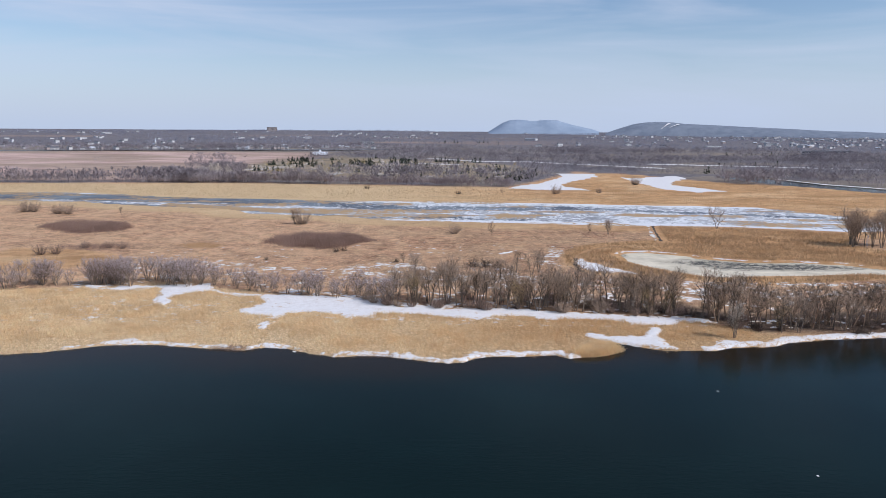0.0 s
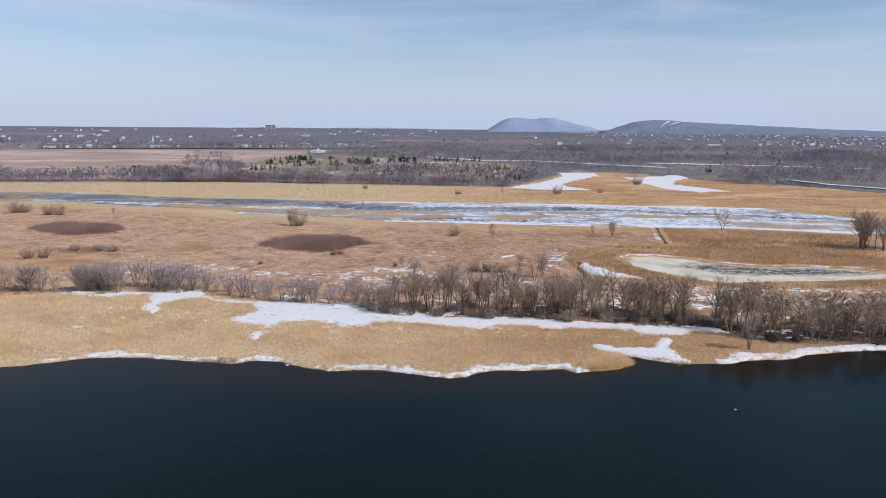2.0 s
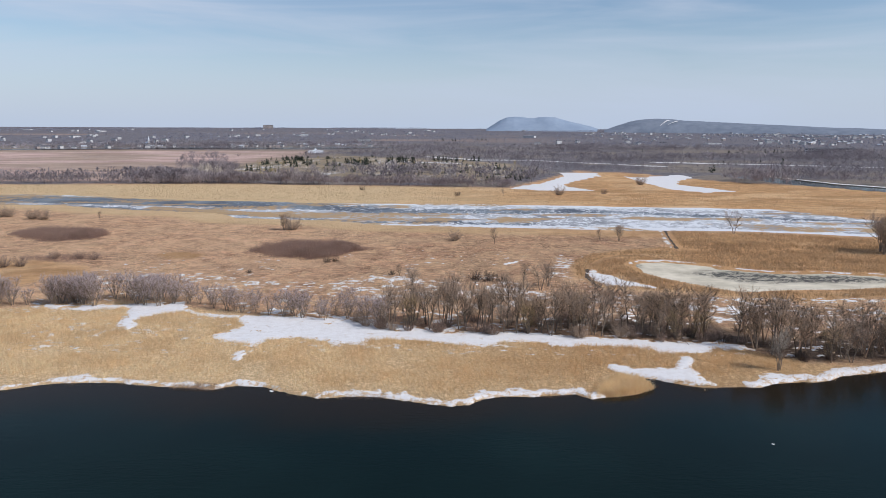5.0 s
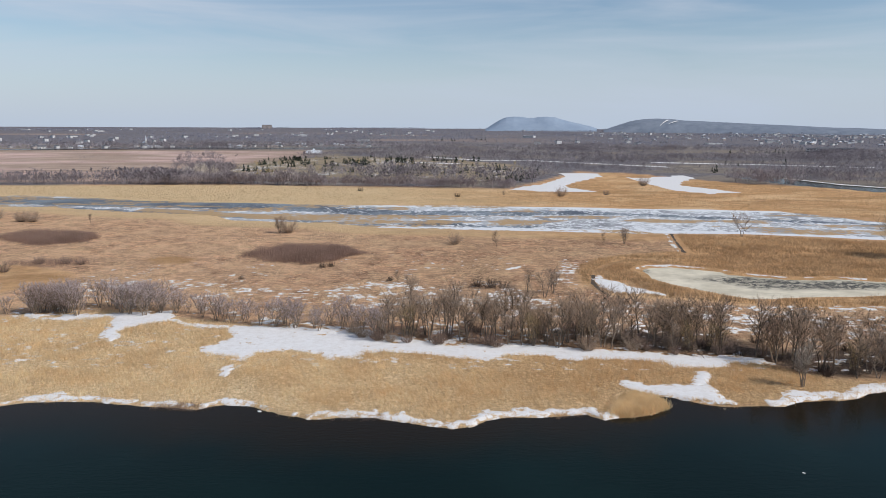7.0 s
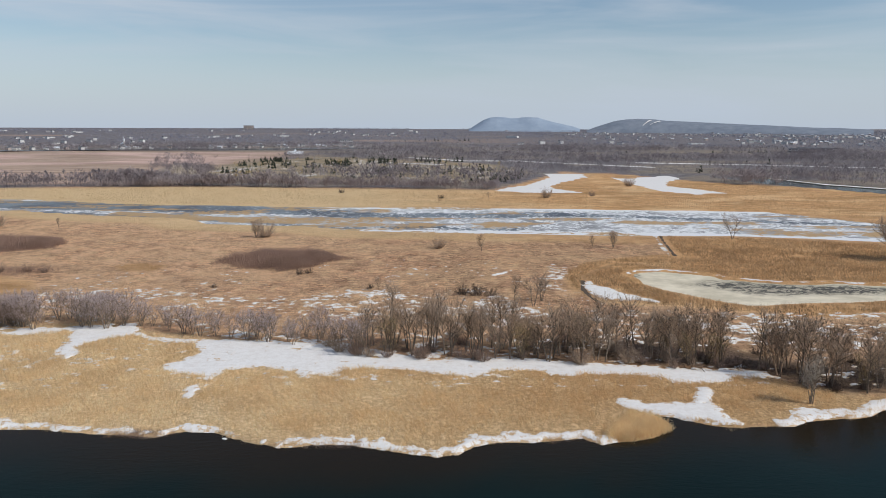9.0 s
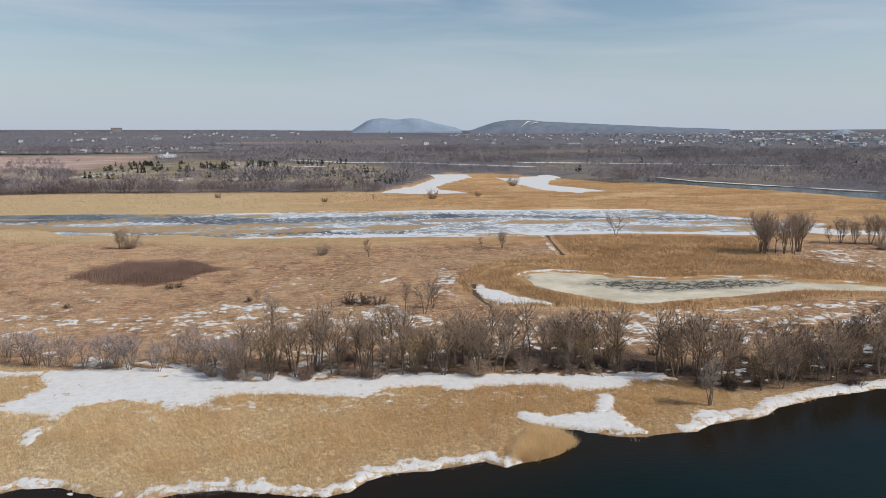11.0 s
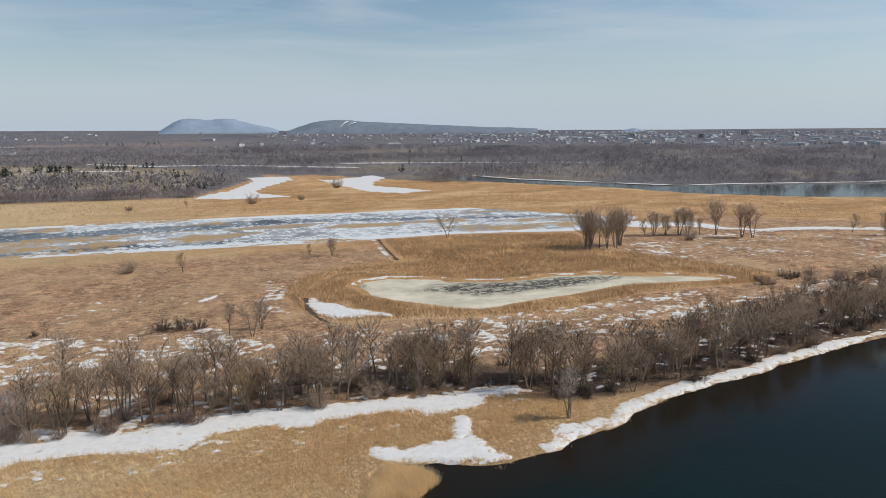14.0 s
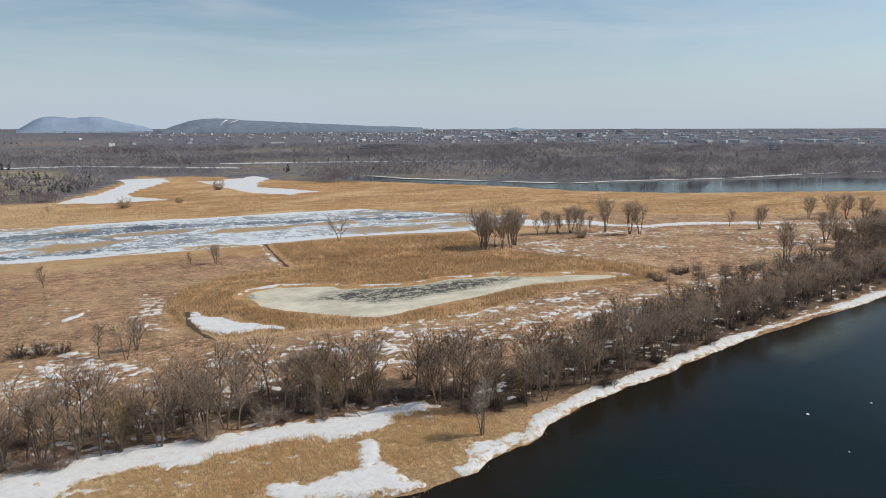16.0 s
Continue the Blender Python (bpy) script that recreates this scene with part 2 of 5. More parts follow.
def canopy(name, dark, light, tree, stand, thin=0.3, third=None):
    """Bare crowns far off: each tree and each stand of its own tone, the twigs within a tree nearly alike."""
    m, n, l, bsdf = material(name, 0.9, 0.15)
    geo = n.new("ShaderNodeNewGeometry")
    vec = place(n, l)
    tone = calc(n, l, "ADD", calc(n, l, "MULTIPLY", geo.outputs["Random Per Island"], 0.22), calc(n, l, "MULTIPLY", grain(n, l, vec, tree, 2, 0.5, 0.3, 0.7), 0.78))
    col = blend(n, l, tone, dark, light)
    if third:
        col = blend(n, l, calc(n, l, "MULTIPLY", grain(n, l, vec, stand, 4, 0.6, 0.47, 0.55), 0.75), col, third)
    l.new(col, bsdf.inputs["Base Color"])
    tl, add = n.new("ShaderNodeBsdfTranslucent"), n.new("ShaderNodeMixShader")
    add.inputs[0].default_value = thin
    l.new(col, tl.inputs["Color"])
    l.new(bsdf.outputs[0], add.inputs[1])
    l.new(tl.outputs[0], add.inputs[2])
    l.new(add.outputs[0], n["Material Output"].inputs["Surface"])
    return m


SHORE_REED, SHORE_REED_DARK = (0.88, 0.66, 0.39), (0.60, 0.41, 0.22)
GOLD, GOLD_DARK = (0.73, 0.44, 0.215), (0.45, 0.255, 0.112)
MARSH, MARSH_DARK = (0.88, 0.52, 0.29), (0.42, 0.22, 0.12)

# The ground: marsh, reed litter, golden sedge, woodland floor, fields, patches of old snow.
MAT_GROUND, n, l, bsdf = material("ground", 0.95, 0.15)
vec = place(n, l)
fine, mid, wide = grain(n, l, vec, 1.1, 8, 0.78, 0.42, 0.58), grain(n, l, vec, 0.12, 6, low=0.4, high=0.62), grain(n, l, vec, 0.025, 5, low=0.4, high=0.6)
streak = grain(n, l, place(n, l, (0.25, 1.3, 1)), 0.5, 4)
col = blend(n, l, fine, MARSH_DARK, MARSH)
col = blend(n, l, calc(n, l, "MULTIPLY", grain(n, l, place(n, l, (0.8, 0.7, 1)), 0.20, 7, 0.74, 0.49, 0.55), 0.8), col, (0.27, 0.145, 0.085))
col = blend(n, l, calc(n, l, "MULTIPLY", grain(n, l, place(n, l, (0.6, 1.0, 1)), 0.42, 6, 0.76, 0.50, 0.545, 0.5), 0.72), col, (0.16, 0.09, 0.055))
col = blend(n, l, calc(n, l, "MULTIPLY", grain(n, l, place(n, l, (0.6, 1.0, 1)), 0.055, 7, 0.7, 0.50, 0.56, 0.6), 0.5), col, (0.30, 0.175, 0.10))
col = blend(n, l, calc(n, l, "MULTIPLY", grain(n, l, place(n, l, (0.7, 1.1, 1)), 0.37, 6, 0.76, 0.535, 0.575, 0.4), 0.6), col, (0.84, 0.575, 0.345))
col = blend(n, l, calc(n, l, "MULTIPLY", grain(n, l, place(n, l, (0.8, 0.6, 1)), 0.15, 7, 0.72, 0.53, 0.59), 0.6), col, (0.78, 0.53, 0.30))
col = blend(n, l, calc(n, l, "MULTIPLY", mid, 0.5), col, (0.55, 0.32, 0.19))
col = blend(n, l, calc(n, l, "MULTIPLY", wide, 0.45), col, (0.64, 0.435, 0.25))
# thin dark wandering lines, in patches
dark_line = calc(n, l, "ABSOLUTE", calc(n, l, "SUBTRACT", grain(n, l, place(n, l, (0.75, 1.1, 1)), 0.20, 7, 0.68, 0.0, 1.0, 1.4), 0.5))
dark_line = calc(n, l, "MULTIPLY", calc(n, l, "SUBTRACT", 0.034, dark_line), 45.0, True)
dark_line = calc(n, l, "MULTIPLY", dark_line, grain(n, l, vec, 0.045, 5, 0.65, 0.44, 0.54))
col = blend(n, l, calc(n, l, "MULTIPLY", dark_line, 0.75), col, (0.13, 0.075, 0.05))
# marsh colour blends paler towards the west
sep_w, ramp_w = n.new("ShaderNodeSeparateXYZ"), n.new("ShaderNodeMapRange")
ramp_w.inputs["From Min"].default_value, ramp_w.inputs["From Max"].default_value = 20.0, -90.0
l.new(vec, sep_w.inputs[0])
l.new(sep_w.outputs[0], ramp_w.inputs["Value"])
col = blend(n, l, calc(n, l, "MULTIPLY", ramp_w.outputs[0], calc(n, l, "ADD", calc(n, l, "MULTIPLY", mid, 0.25), 0.1)), col, (0.92, 0.60, 0.37))
shore_c = blend(n, l, fine, SHORE_REED_DARK, SHORE_REED)
# riper litter towards the east
sep_x, ramp_x = n.new("ShaderNodeSeparateXYZ"), n.new("ShaderNodeMapRange")
ramp_x.inputs["From Min"].default_value, ramp_x.inputs["From Max"].default_value = -35.0, 48.0
l.new(vec, sep_x.inputs[0])
l.new(sep_x.outputs[0], ramp_x.inputs["Value"])
shore_c = blend(n, l, calc(n, l, "MULTIPLY", ramp_x.outputs[0], 0.75), shore_c, blend(n, l, fine, (0.36, 0.215, 0.10), (0.66, 0.43, 0.22)))
col = blend(n, l, attribute(n, "shore"), col, shore_c)
gold_c = blend(n, l, calc(n, l, "MULTIPLY", calc(n, l, "ADD", streak, mid), 0.5), GOLD_DARK, GOLD)
gold_c = blend(n, l, calc(n, l, "MULTIPLY", grain(n, l, place(n, l, (0.5, 1, 1)), 0.03, 6, 0.65, 0.5, 0.6), 0.6), gold_c, (0.36, 0.205, 0.085))
gold_c = blend(n, l, calc(n, l, "MULTIPLY", grain(n, l, place(n, l, (0.6, 1, 1)), 0.021, 6, 0.65, 0.52, 0.62), 0.6), gold_c, (0.82, 0.57, 0.32))
col = blend(n, l, attribute(n, "gold"), col, gold_c)
straw_c = blend(n, l, fine, (0.58, 0.42, 0.23), (0.76, 0.57, 0.33))
col = blend(n, l, attribute(n, "straw"), col, straw_c)
field_c = blend(n, l, grain(n, l, place(n, l, (0.12, 1.6, 1)), 0.05, 6, 0.7, 0.4, 0.6), (0.36, 0.235, 0.20), (0.72, 0.53, 0.44))
col = blend(n, l, attribute(n, "field"), col, field_c)
# woodland floor, greyed towards lilac to paint in the haze of distance
floor_c = blend(n, l, mid, (0.13, 0.12, 0.125), (0.23, 0.21, 0.215))
col = blend(n, l, attribute(n, "wood"), col, floor_c)
# brown leaf litter, its colour darkened further for shade under the belt trees
shaded_litter_c = blend(n, l, fine, (0.05, 0.035, 0.026), (0.17, 0.118, 0.085))
col = blend(n, l, attribute(n, "belt"), col, shaded_litter_c)
lawn_c = blend(n, l, wide, (0.22, 0.18, 0.12), (0.36, 0.28, 0.185))
col = blend(n, l, attribute(n, "lawn"), col, lawn_c)
snow_n = calc(n, l, "ADD", calc(n, l, "MULTIPLY", grain(n, l, place(n, l, (0.85, 0.95, 1)), 0.95, 4, 0.65, 0.0, 1.0), 0.62), calc(n, l, "MULTIPLY", grain(n, l, vec, 0.16, 4, 0.6, 0.0, 1.0), 0.38))
snow_m = calc(n, l, "MULTIPLY", calc(n, l, "SUBTRACT", calc(n, l, "ADD", snow_n, attribute(n, "patch")), 1.0), 55.0, True)
col = blend(n, l, snow_m, col, (0.84, 0.82, 0.795))
l.new(col, bsdf.inputs["Base Color"])
relief(n, l, bsdf, fine, 0.8, 0.25)

# River water: dark, a slight chop.
MAT_WATER, n, l, bsdf = material("river_water", 0.10, 0.085)
vec = place(n, l)
shallow = grain(n, l, vec, 0.02, 3, low=0.45, high=0.75)
deep_c = blend(n, l, shallow, (0.0044, 0.0122, 0.0116), (0.0060, 0.0175, 0.0168))
deep_c = blend(n, l, attribute(n, "bank"), deep_c, (0.017, 0.0125, 0.0075))
l.new(blend(n, l, calc(n, l, "MULTIPLY", attribute(n, "shoal"), 0.7), deep_c, (0.085, 0.095, 0.065)), bsdf.inputs["Base Color"])
bsdf.inputs["IOR"].default_value = 1.33
relief(n, l, bsdf, grain(n, l, place(n, l, (0.5, 1.2, 1)), 0.9, 5, 0.6, 0.2, 0.8), 0.2, 0.1)

# Old snow, granular, a little dirty.
MAT_SNOW, n, l, bsdf = material("old_snow", 0.75, 0.3)
vec = place(n, l)
dirt = grain(n, l, vec, 0.6, 8, 0.75, 0.44, 0.72)
col = blend(n, l, calc(n, l, "MULTIPLY", dirt, 0.5), (0.755, 0.74, 0.72), (0.52, 0.465, 0.41))
bare = calc(n, l, "SUBTRACT", calc(n, l, "SUBTRACT", grain(n, l, vec, 0.8, 8, 0.78, 0.32, 0.68), 0.42), calc(n, l, "MULTIPLY", attribute(n, "deep"), 0.17))
col = blend(n, l, calc(n, l, "MULTIPLY", bare, 9.0, True), col, (0.52, 0.37, 0.22))
l.new(col, bsdf.inputs["Base Color"])
relief(n, l, bsdf, grain(n, l, vec, 0.8, 6), 0.35, 0.1)

# Rotting ice of the back channel: white crusts, blue-grey ice, dark open leads, tan litter.
MAT_CHANNEL, n, l, bsdf = material("channel_ice", 0.6, 0.2)
vec = place(n, l, (0.95, 0.6, 1))
broad = grain(n, l, vec, 0.022, 6, 0.62, 0.38, 0.62, 1.2)
crust = grain(n, l, vec, 0.17, 9, 0.74, 0.465, 0.535, 1.3)
col = blend(n, l, broad, (0.24, 0.24, 0.245), (0.52, 0.53, 0.535))
white = calc(n, l, "MULTIPLY", calc(n, l, "ADD", crust, attribute(n, "white")), 1.0)
white = calc(n, l, "MULTIPLY", calc(n, l, "SUBTRACT", white, 1.02), 6.0, True)
col = blend(n, l, white, col, (0.72, 0.73, 0.735))
shred = grain(n, l, vec, 0.42, 7, 0.72, 0.44, 0.56, 1.0)
lead = calc(n, l, "MULTIPLY", calc(n, l, "SUBTRACT", attribute(n, "lead"), calc(n, l, "ADD", calc(n, l, "MULTIPLY", crust, 0.65), calc(n, l, "MULTIPLY", shred, 0.4))), 3.5, True)
col = blend(n, l, lead, col, blend(n, l, broad, (0.085, 0.10, 0.12), (0.20, 0.235, 0.26)))
litter = calc(n, l, "MULTIPLY", calc(n, l, "SUBTRACT", calc(n, l, "ADD", attribute(n, "litter"), calc(n, l, "MULTIPLY", crust, 0.5)), 0.8), 4.0, True)
col = blend(n, l, litter, col, (0.44, 0.29, 0.14))
l.new(col, bsdf.inputs["Base Color"])
relief(n, l, bsdf, crust, 0.4, 0.15)

# Pond ice: dull, greyish cream, with darker soaked figures.
MAT_POND, n, l, bsdf = material("pond_ice", 0.85, 0.1)
vec = place(n, l, (0.7, 1.0, 1))
soak = grain(n, l, vec, 0.42, 8, 0.74, 0.475, 0.525, 0.9)
col = blend(n, l, grain(n, l, vec, 0.08, 7, 0.7, 0.4, 0.6), (0.53, 0.475, 0.36), (0.72, 0.65, 0.51))
dark = calc(n, l, "MULTIPLY", calc(n, l, "SUBTRACT", calc(n, l, "ADD", attribute(n, "lead"), soak), 1.0), 3.0, True)
col = blend(n, l, calc(n, l, "MULTIPLY", attribute(n, "lead"), 0.8), col, (0.36, 0.325, 0.255))
col = blend(n, l, calc(n, l, "MULTIPLY", dark, calc(n, l, "MULTIPLY", attribute(n, "lead"), 1.1), True), col, (0.085, 0.082, 0.072))
col = blend(n, l, calc(n, l, "MULTIPLY", calc(n, l, "SUBTRACT", calc(n, l, "ADD", attribute(n, "frost"), calc(n, l, "MULTIPLY", soak, 0.4)), 0.85), 4.0, True), col, (0.82, 0.82, 0.82))
l.new(col, bsdf.inputs["Base Color"])

MAT_REED = stalks("dry_reed", (0.86, 0.65, 0.38), (1.0, 0.90, 0.63), 0.25, 0.6, (0.84, 0.57, 0.29), (0.64, 0.39, 0.18), 0.62)
MAT_REED_PALE = stalks("pale_reed", (0.86, 0.63, 0.35), (1.0, 0.86, 0.56), 0.25, 0.6)
MAT_SEDGE = stalks("golden_sedge", (0.32, 0.21, 0.112), (0.84, 0.59, 0.345), 0.2, 0.4, (0.53, 0.335, 0.17))
MAT_TUSSOCK = stalks("marsh_grass", (0.25, 0.146, 0.094), (0.99, 0.665, 0.42), 0.2, 0.4, None, (0.36, 0.235, 0.15), 0.5)
MAT_BARK = surface("bark", (0.07, 0.053, 0.039), (0.25, 0.193, 0.147), 6.0, 0.5, 0.95, 0.02)
MAT_BARK_PALE = surface("pale_bark", (0.115, 0.09, 0.067), (0.35, 0.275, 0.21), 6.0, 0.5, 0.95, 0.02)
MAT_TWIG = stalks("twigs", (0.40, 0.285, 0.195), (0.78, 0.58, 0.42), 0.4, 0.45)
MAT_TWIG_GREY = stalks("grey_twigs", (0.37, 0.275, 0.20), (0.70, 0.54, 0.41), 0.4, 0.4)
MAT_WILLOW = stalks("willow_twigs", (0.27, 0.185, 0.145), (0.49, 0.35, 0.275), 0.3, 0.25)
MAT_THICKET = stalks("thicket_shoots", (0.26, 0.165, 0.125), (0.44, 0.30, 0.24), 0.12, 0.3, (0.40, 0.27, 0.20))
MAT_BRUSH = stalks("dark_brush_twigs", (0.075, 0.05, 0.038), (0.19, 0.13, 0.10), 0.4)
MAT_OLIVE = stalks("olive_willow_twigs", (0.36, 0.265, 0.14), (0.66, 0.50, 0.28), 0.4, 0.4)
MAT_YELLOW = stalks("yellow_willow_twigs", (0.44, 0.32, 0.13), (0.64, 0.49, 0.22), 0.1)
MAT_PALE = stalks("pale_twigs", (0.42, 0.36, 0.29), (0.66, 0.58, 0.48), 0.4)
MAT_LILAC = stalks("lilac_willow_twigs", (0.50, 0.41, 0.395), (0.84, 0.71, 0.685), 0.4, 0.45)
# tones carry painted haze and the contrast of lit and shaded crowns
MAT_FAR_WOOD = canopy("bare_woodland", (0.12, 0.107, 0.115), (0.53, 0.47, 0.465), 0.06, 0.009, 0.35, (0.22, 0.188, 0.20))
MAT_EDGE_WOOD = canopy("woodland_edge_twigs", (0.185, 0.155, 0.16), (0.54, 0.47, 0.46), 0.07, 0.02, 0.35, (0.25, 0.205, 0.21))
MAT_POPLAR = canopy("poplar_twigs", (0.48, 0.40, 0.32), (0.70, 0.61, 0.50), 0.07, 0.02, 0.35)
MAT_VILLAGE_WOOD = canopy("village_twigs", (0.26, 0.23, 0.25), (0.58, 0.52, 0.54), 0.05, 0.01)
# twigs blued and paled: the far haze is painted into the colour
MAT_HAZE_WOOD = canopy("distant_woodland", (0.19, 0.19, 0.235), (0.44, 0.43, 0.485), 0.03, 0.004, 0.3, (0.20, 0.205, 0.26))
MAT_CONIFER = stalks("conifer_needles", (0.018, 0.029, 0.018), (0.062, 0.074, 0.046), 0.05)


# ---- mesh tools ----
def mesh_from(name, verts, faces, mat, smooth=False, attrs=None):
    me = bpy.data.meshes.new(name)
    verts, faces = np.asarray(verts, np.float32), np.asarray(faces, np.int32)
    k = faces.shape[1]
    me.vertices.add(len(verts))
    me.vertices.foreach_set("co", verts.ravel())
    me.loops.add(faces.size)
    me.loops.foreach_set("vertex_index", faces.ravel())
    me.polygons.add(len(faces))
    me.polygons.foreach_set("loop_start", np.arange(0, faces.size, k, dtype=np.int32))
    if smooth:
        me.polygons.foreach_set("use_smooth", np.ones(len(faces), bool))
    for key, values in (attrs or {}).items():
        at = me.attributes.new(key, "FLOAT", "POINT")
        at.data.foreach_set("value", np.asarray(values, np.float32))
    me.update(calc_edges=True)
    me.materials.append(mat)
    return me


def sheet(name, field, box, step, z, mat, attrs=None):
    """A sheet where field(x, y) is above 0, cut along that line, at the height z(x, y, field)."""
    x0, y0, x1, y1 = box
    xs, ys = np.arange(x0, x1 + step, step), np.arange(y0, y1 + step, step)
    gx, gy = np.meshgrid(xs, ys)
    gf = field(gx, gy)
    px, py, pf = gx.ravel(), gy.ravel(), gf.ravel()
    ny, nx = gx.shape
    idx = np.arange(ny * nx).reshape(ny, nx)
    a, b, c, d = idx[:-1, :-1].ravel(), idx[:-1, 1:].ravel(), idx[1:, 1:].ravel(), idx[1:, :-1].ravel()
    tris = np.concatenate([np.stack([a, b, c], 1), np.stack([a, c, d], 1)])
    ins = pf[tris] > 0
    cnt = ins.sum(1)
    faces = [tris[cnt == 3]]
    vx, vy, vf, base = [px], [py], [pf], len(px)

    def cut(p, q):
        nonlocal base
        s = pf[p] / (pf[p] - pf[q])
        vx.append(px[p] + s * (px[q] - px[p])), vy.append(py[p] + s * (py[q] - py[p])), vf.append(np.zeros(len(p)))
        base += len(p)
        return np.arange(base - len(p), base)

    one = tris[cnt == 1]
    if len(one):
        turn = np.argmax(pf[one] > 0, 1)
        r = np.arange(len(one))
        p, q, s = one[r, turn], one[r, (turn + 1) % 3], one[r, (turn + 2) % 3]
        faces.append(np.stack([p, cut(p, q), cut(p, s)], 1))
    two = tris[cnt == 2]
    if len(two):
        turn = np.argmin(pf[two] > 0, 1)
        r = np.arange(len(two))
        o, p, q = two[r, turn], two[r, (turn + 1) % 3], two[r, (turn + 2) % 3]
        e, g = cut(q, o), cut(p, o)
        faces += [np.stack([p, q, e], 1), np.stack([p, e, g], 1)]
    faces = np.concatenate(faces)
    vx, vy, vf = np.concatenate(vx), np.concatenate(vy), np.concatenate(vf)
    used, faces = np.unique(faces, return_inverse=True)
    faces = faces.reshape(-1, 3)
    vx, vy, vf = vx[used], vy[used], vf[used]
    verts = np.stack([vx, vy, z(vx, vy, vf)], 1)
    values = {"deep": vf} | {k: fn(vx, vy) for k, fn in (attrs or {}).items()}
    return new(name, mesh_from(name, verts, faces, mat, True, values))


def part(name, me, parent, label=""):
    ob = new(name, me)
    ob.parent = parent
    return tagged(ob, label) if label else ob


# ---- ground, water, ice, snow ----
def spread(lo, hi, fine_lo, fine_hi, step, grow):
    """Coordinates close together in the middle and wider apart outwards."""
    mid = list(np.arange(fine_lo, fine_hi, step))
    up, down, s, v = [], [], step, fine_hi
    while v < hi:
        up.append(v)
        s *= grow
        v += s
    s, v = step, fine_lo - step
    while v > lo:
        down.append(v)
        s *= grow
        v -= s
    return np.array([lo] + down[::-1] + mid + up + [hi])


def old_snow(x, y):
    """How far old snow lies over the marsh: above 0 where it does."""
    sea, back, wob = land(x, y), band(x, y), 5 * fbm(x, y, 30, 4, 3)
    patch = 0.33 + 0.05 * fbm(x, y, 40, 3, 52) + 0.07 * step01(70 - back, 0, 40)
    clot = fbm(x, y, 22, 3, 51)
    patch = np.maximum(patch, (0.455 + 0.15 * clot) * step01(inside(x, y, [(-45, 262), (-38, 285), (-22, 292), (0, 285), (14, 292), (40, 262), (30, 245), (-20, 256)]), -8, 4))
    patch = np.maximum(patch, (0.50 + 0.08 * clot) * step01(inside(x, y, [(48, 262), (75, 262), (120, 247), (190, 246), (190, 232), (100, 232), (50, 242)]), -6, 4))
    patch = np.maximum(patch, 0.46 * step01(16 - np.abs(back - 38), 0, 10) + 0.05 * clot)
    patch = np.maximum(patch, (0.51 + 0.12 * clot) * step01(8 - along(x, y, [(91, 255), (118, 254), (139, 254), (162, 254), (181, 256)]), 0, 6))
    patch = np.maximum(patch, (0.50 + 0.12 * clot) * step01(9 - np.abs(back - 5), 0, 6) * step01(x, -70, -50) * step01(70 - x, 0, 20))
    patch = np.maximum(patch, 0.60 * step01(5 - along(x, y, [(72, 205), (84, 199), (90, 194)]), 0, 5))
    patch = np.maximum(patch, (0.465 + 0.12 * clot) * step01(inside(x, y, [(40, 225), (120, 215), (200, 222), (200, 246), (40, 246)]), -4, 6))
    patch = np.maximum(patch, (0.475 + 0.13 * clot) * step01(12 - along(x, y, [(44, 290), (47, 310), (54, 332)]), 0, 10))
    patch = np.maximum(patch, (0.435 + 0.11 * clot) * step01(75 - along(x, y, [(240, 325), (320, 295), (440, 270)]), 0, 50))
    patch = np.maximum(patch, 0.59 * step01(7 - along(x, y, [(270, 352), (300, 345), (330, 352), (420, 300)]), 0, 5))
    patch = np.maximum(patch, 0.62 * step01(6 - along(x, y, [(190, 336), (204, 350)]), 0, 5))
    patch = np.maximum(patch, 0.62 * step01(4 - along(x, y, [(102, 380), (98, 354)]), 0, 3))
    patch = np.maximum(patch, 0.50 * step01(9 - np.abs(sea - 4) + 0.6 * wob, 0, 8) * step01(-x, -70, -50))
    patch = np.maximum(patch, 0.60 * step01(2.6 - along(x, y, [(25, 313), (29, 316.5), (33, 321)]), 0, 2))
    patch = np.maximum(patch, (0.52 + 0.1 * clot) * step01(9 - along(x, y, [(214, 238), (222, 248), (236, 246)]), 0, 6))
    patch = np.maximum(patch, 0.58 * step01(5 - along(x, y, [(191, 337), (194, 352)]), 0, 4))
    patch = np.maximum(patch, 0.57 * step01(2.6 - along(x, y, [(206, 291), (211, 284), (214, 276)]), 0, 2))
    patch = np.maximum(patch, (0.47 + 0.1 * clot) * step01(4 - along(x, y, [(-92, 322), (-80, 318), (-70, 312)]), 0, 4))
    return patch - 0.545 + 0.32 * fbm(x * 0.85, y * 1.15, 1.7, 2, 401) + 0.13 * fbm(x * 0.8, y * 1.25, 8, 3, 402)


gx, gy = np.meshgrid(spread(-5600, 5600, -150, 330, 2.4, 1.055), spread(-5600, 5600, 155, 440, 2.2, 1.055))
x, y = gx.ravel(), gy.ravel()
wob = 5 * fbm(x, y, 30, 4, 3)
sea, back, chan, ring = land(x, y), band(x, y), inside(x, y, CHANNEL), inside(x, y, RING)
far = np.hypot(x, y - 45)
FAR_EDGE = [(-900, 600), (-412, 668), (-312, 680), (-199, 695), (-99, 684), (61, 672), (96, 745), (140, 850), (165, 915), (230, 880), (262, 815), (285, 770), (300, 745), (380, 700), (437, 560), (520, 480), (660, 395), (900, 300), (2500, -100)]
edge_x, edge_y = np.array(FAR_EDGE, float).T
beyond = y - np.interp(x, edge_x, edge_y)
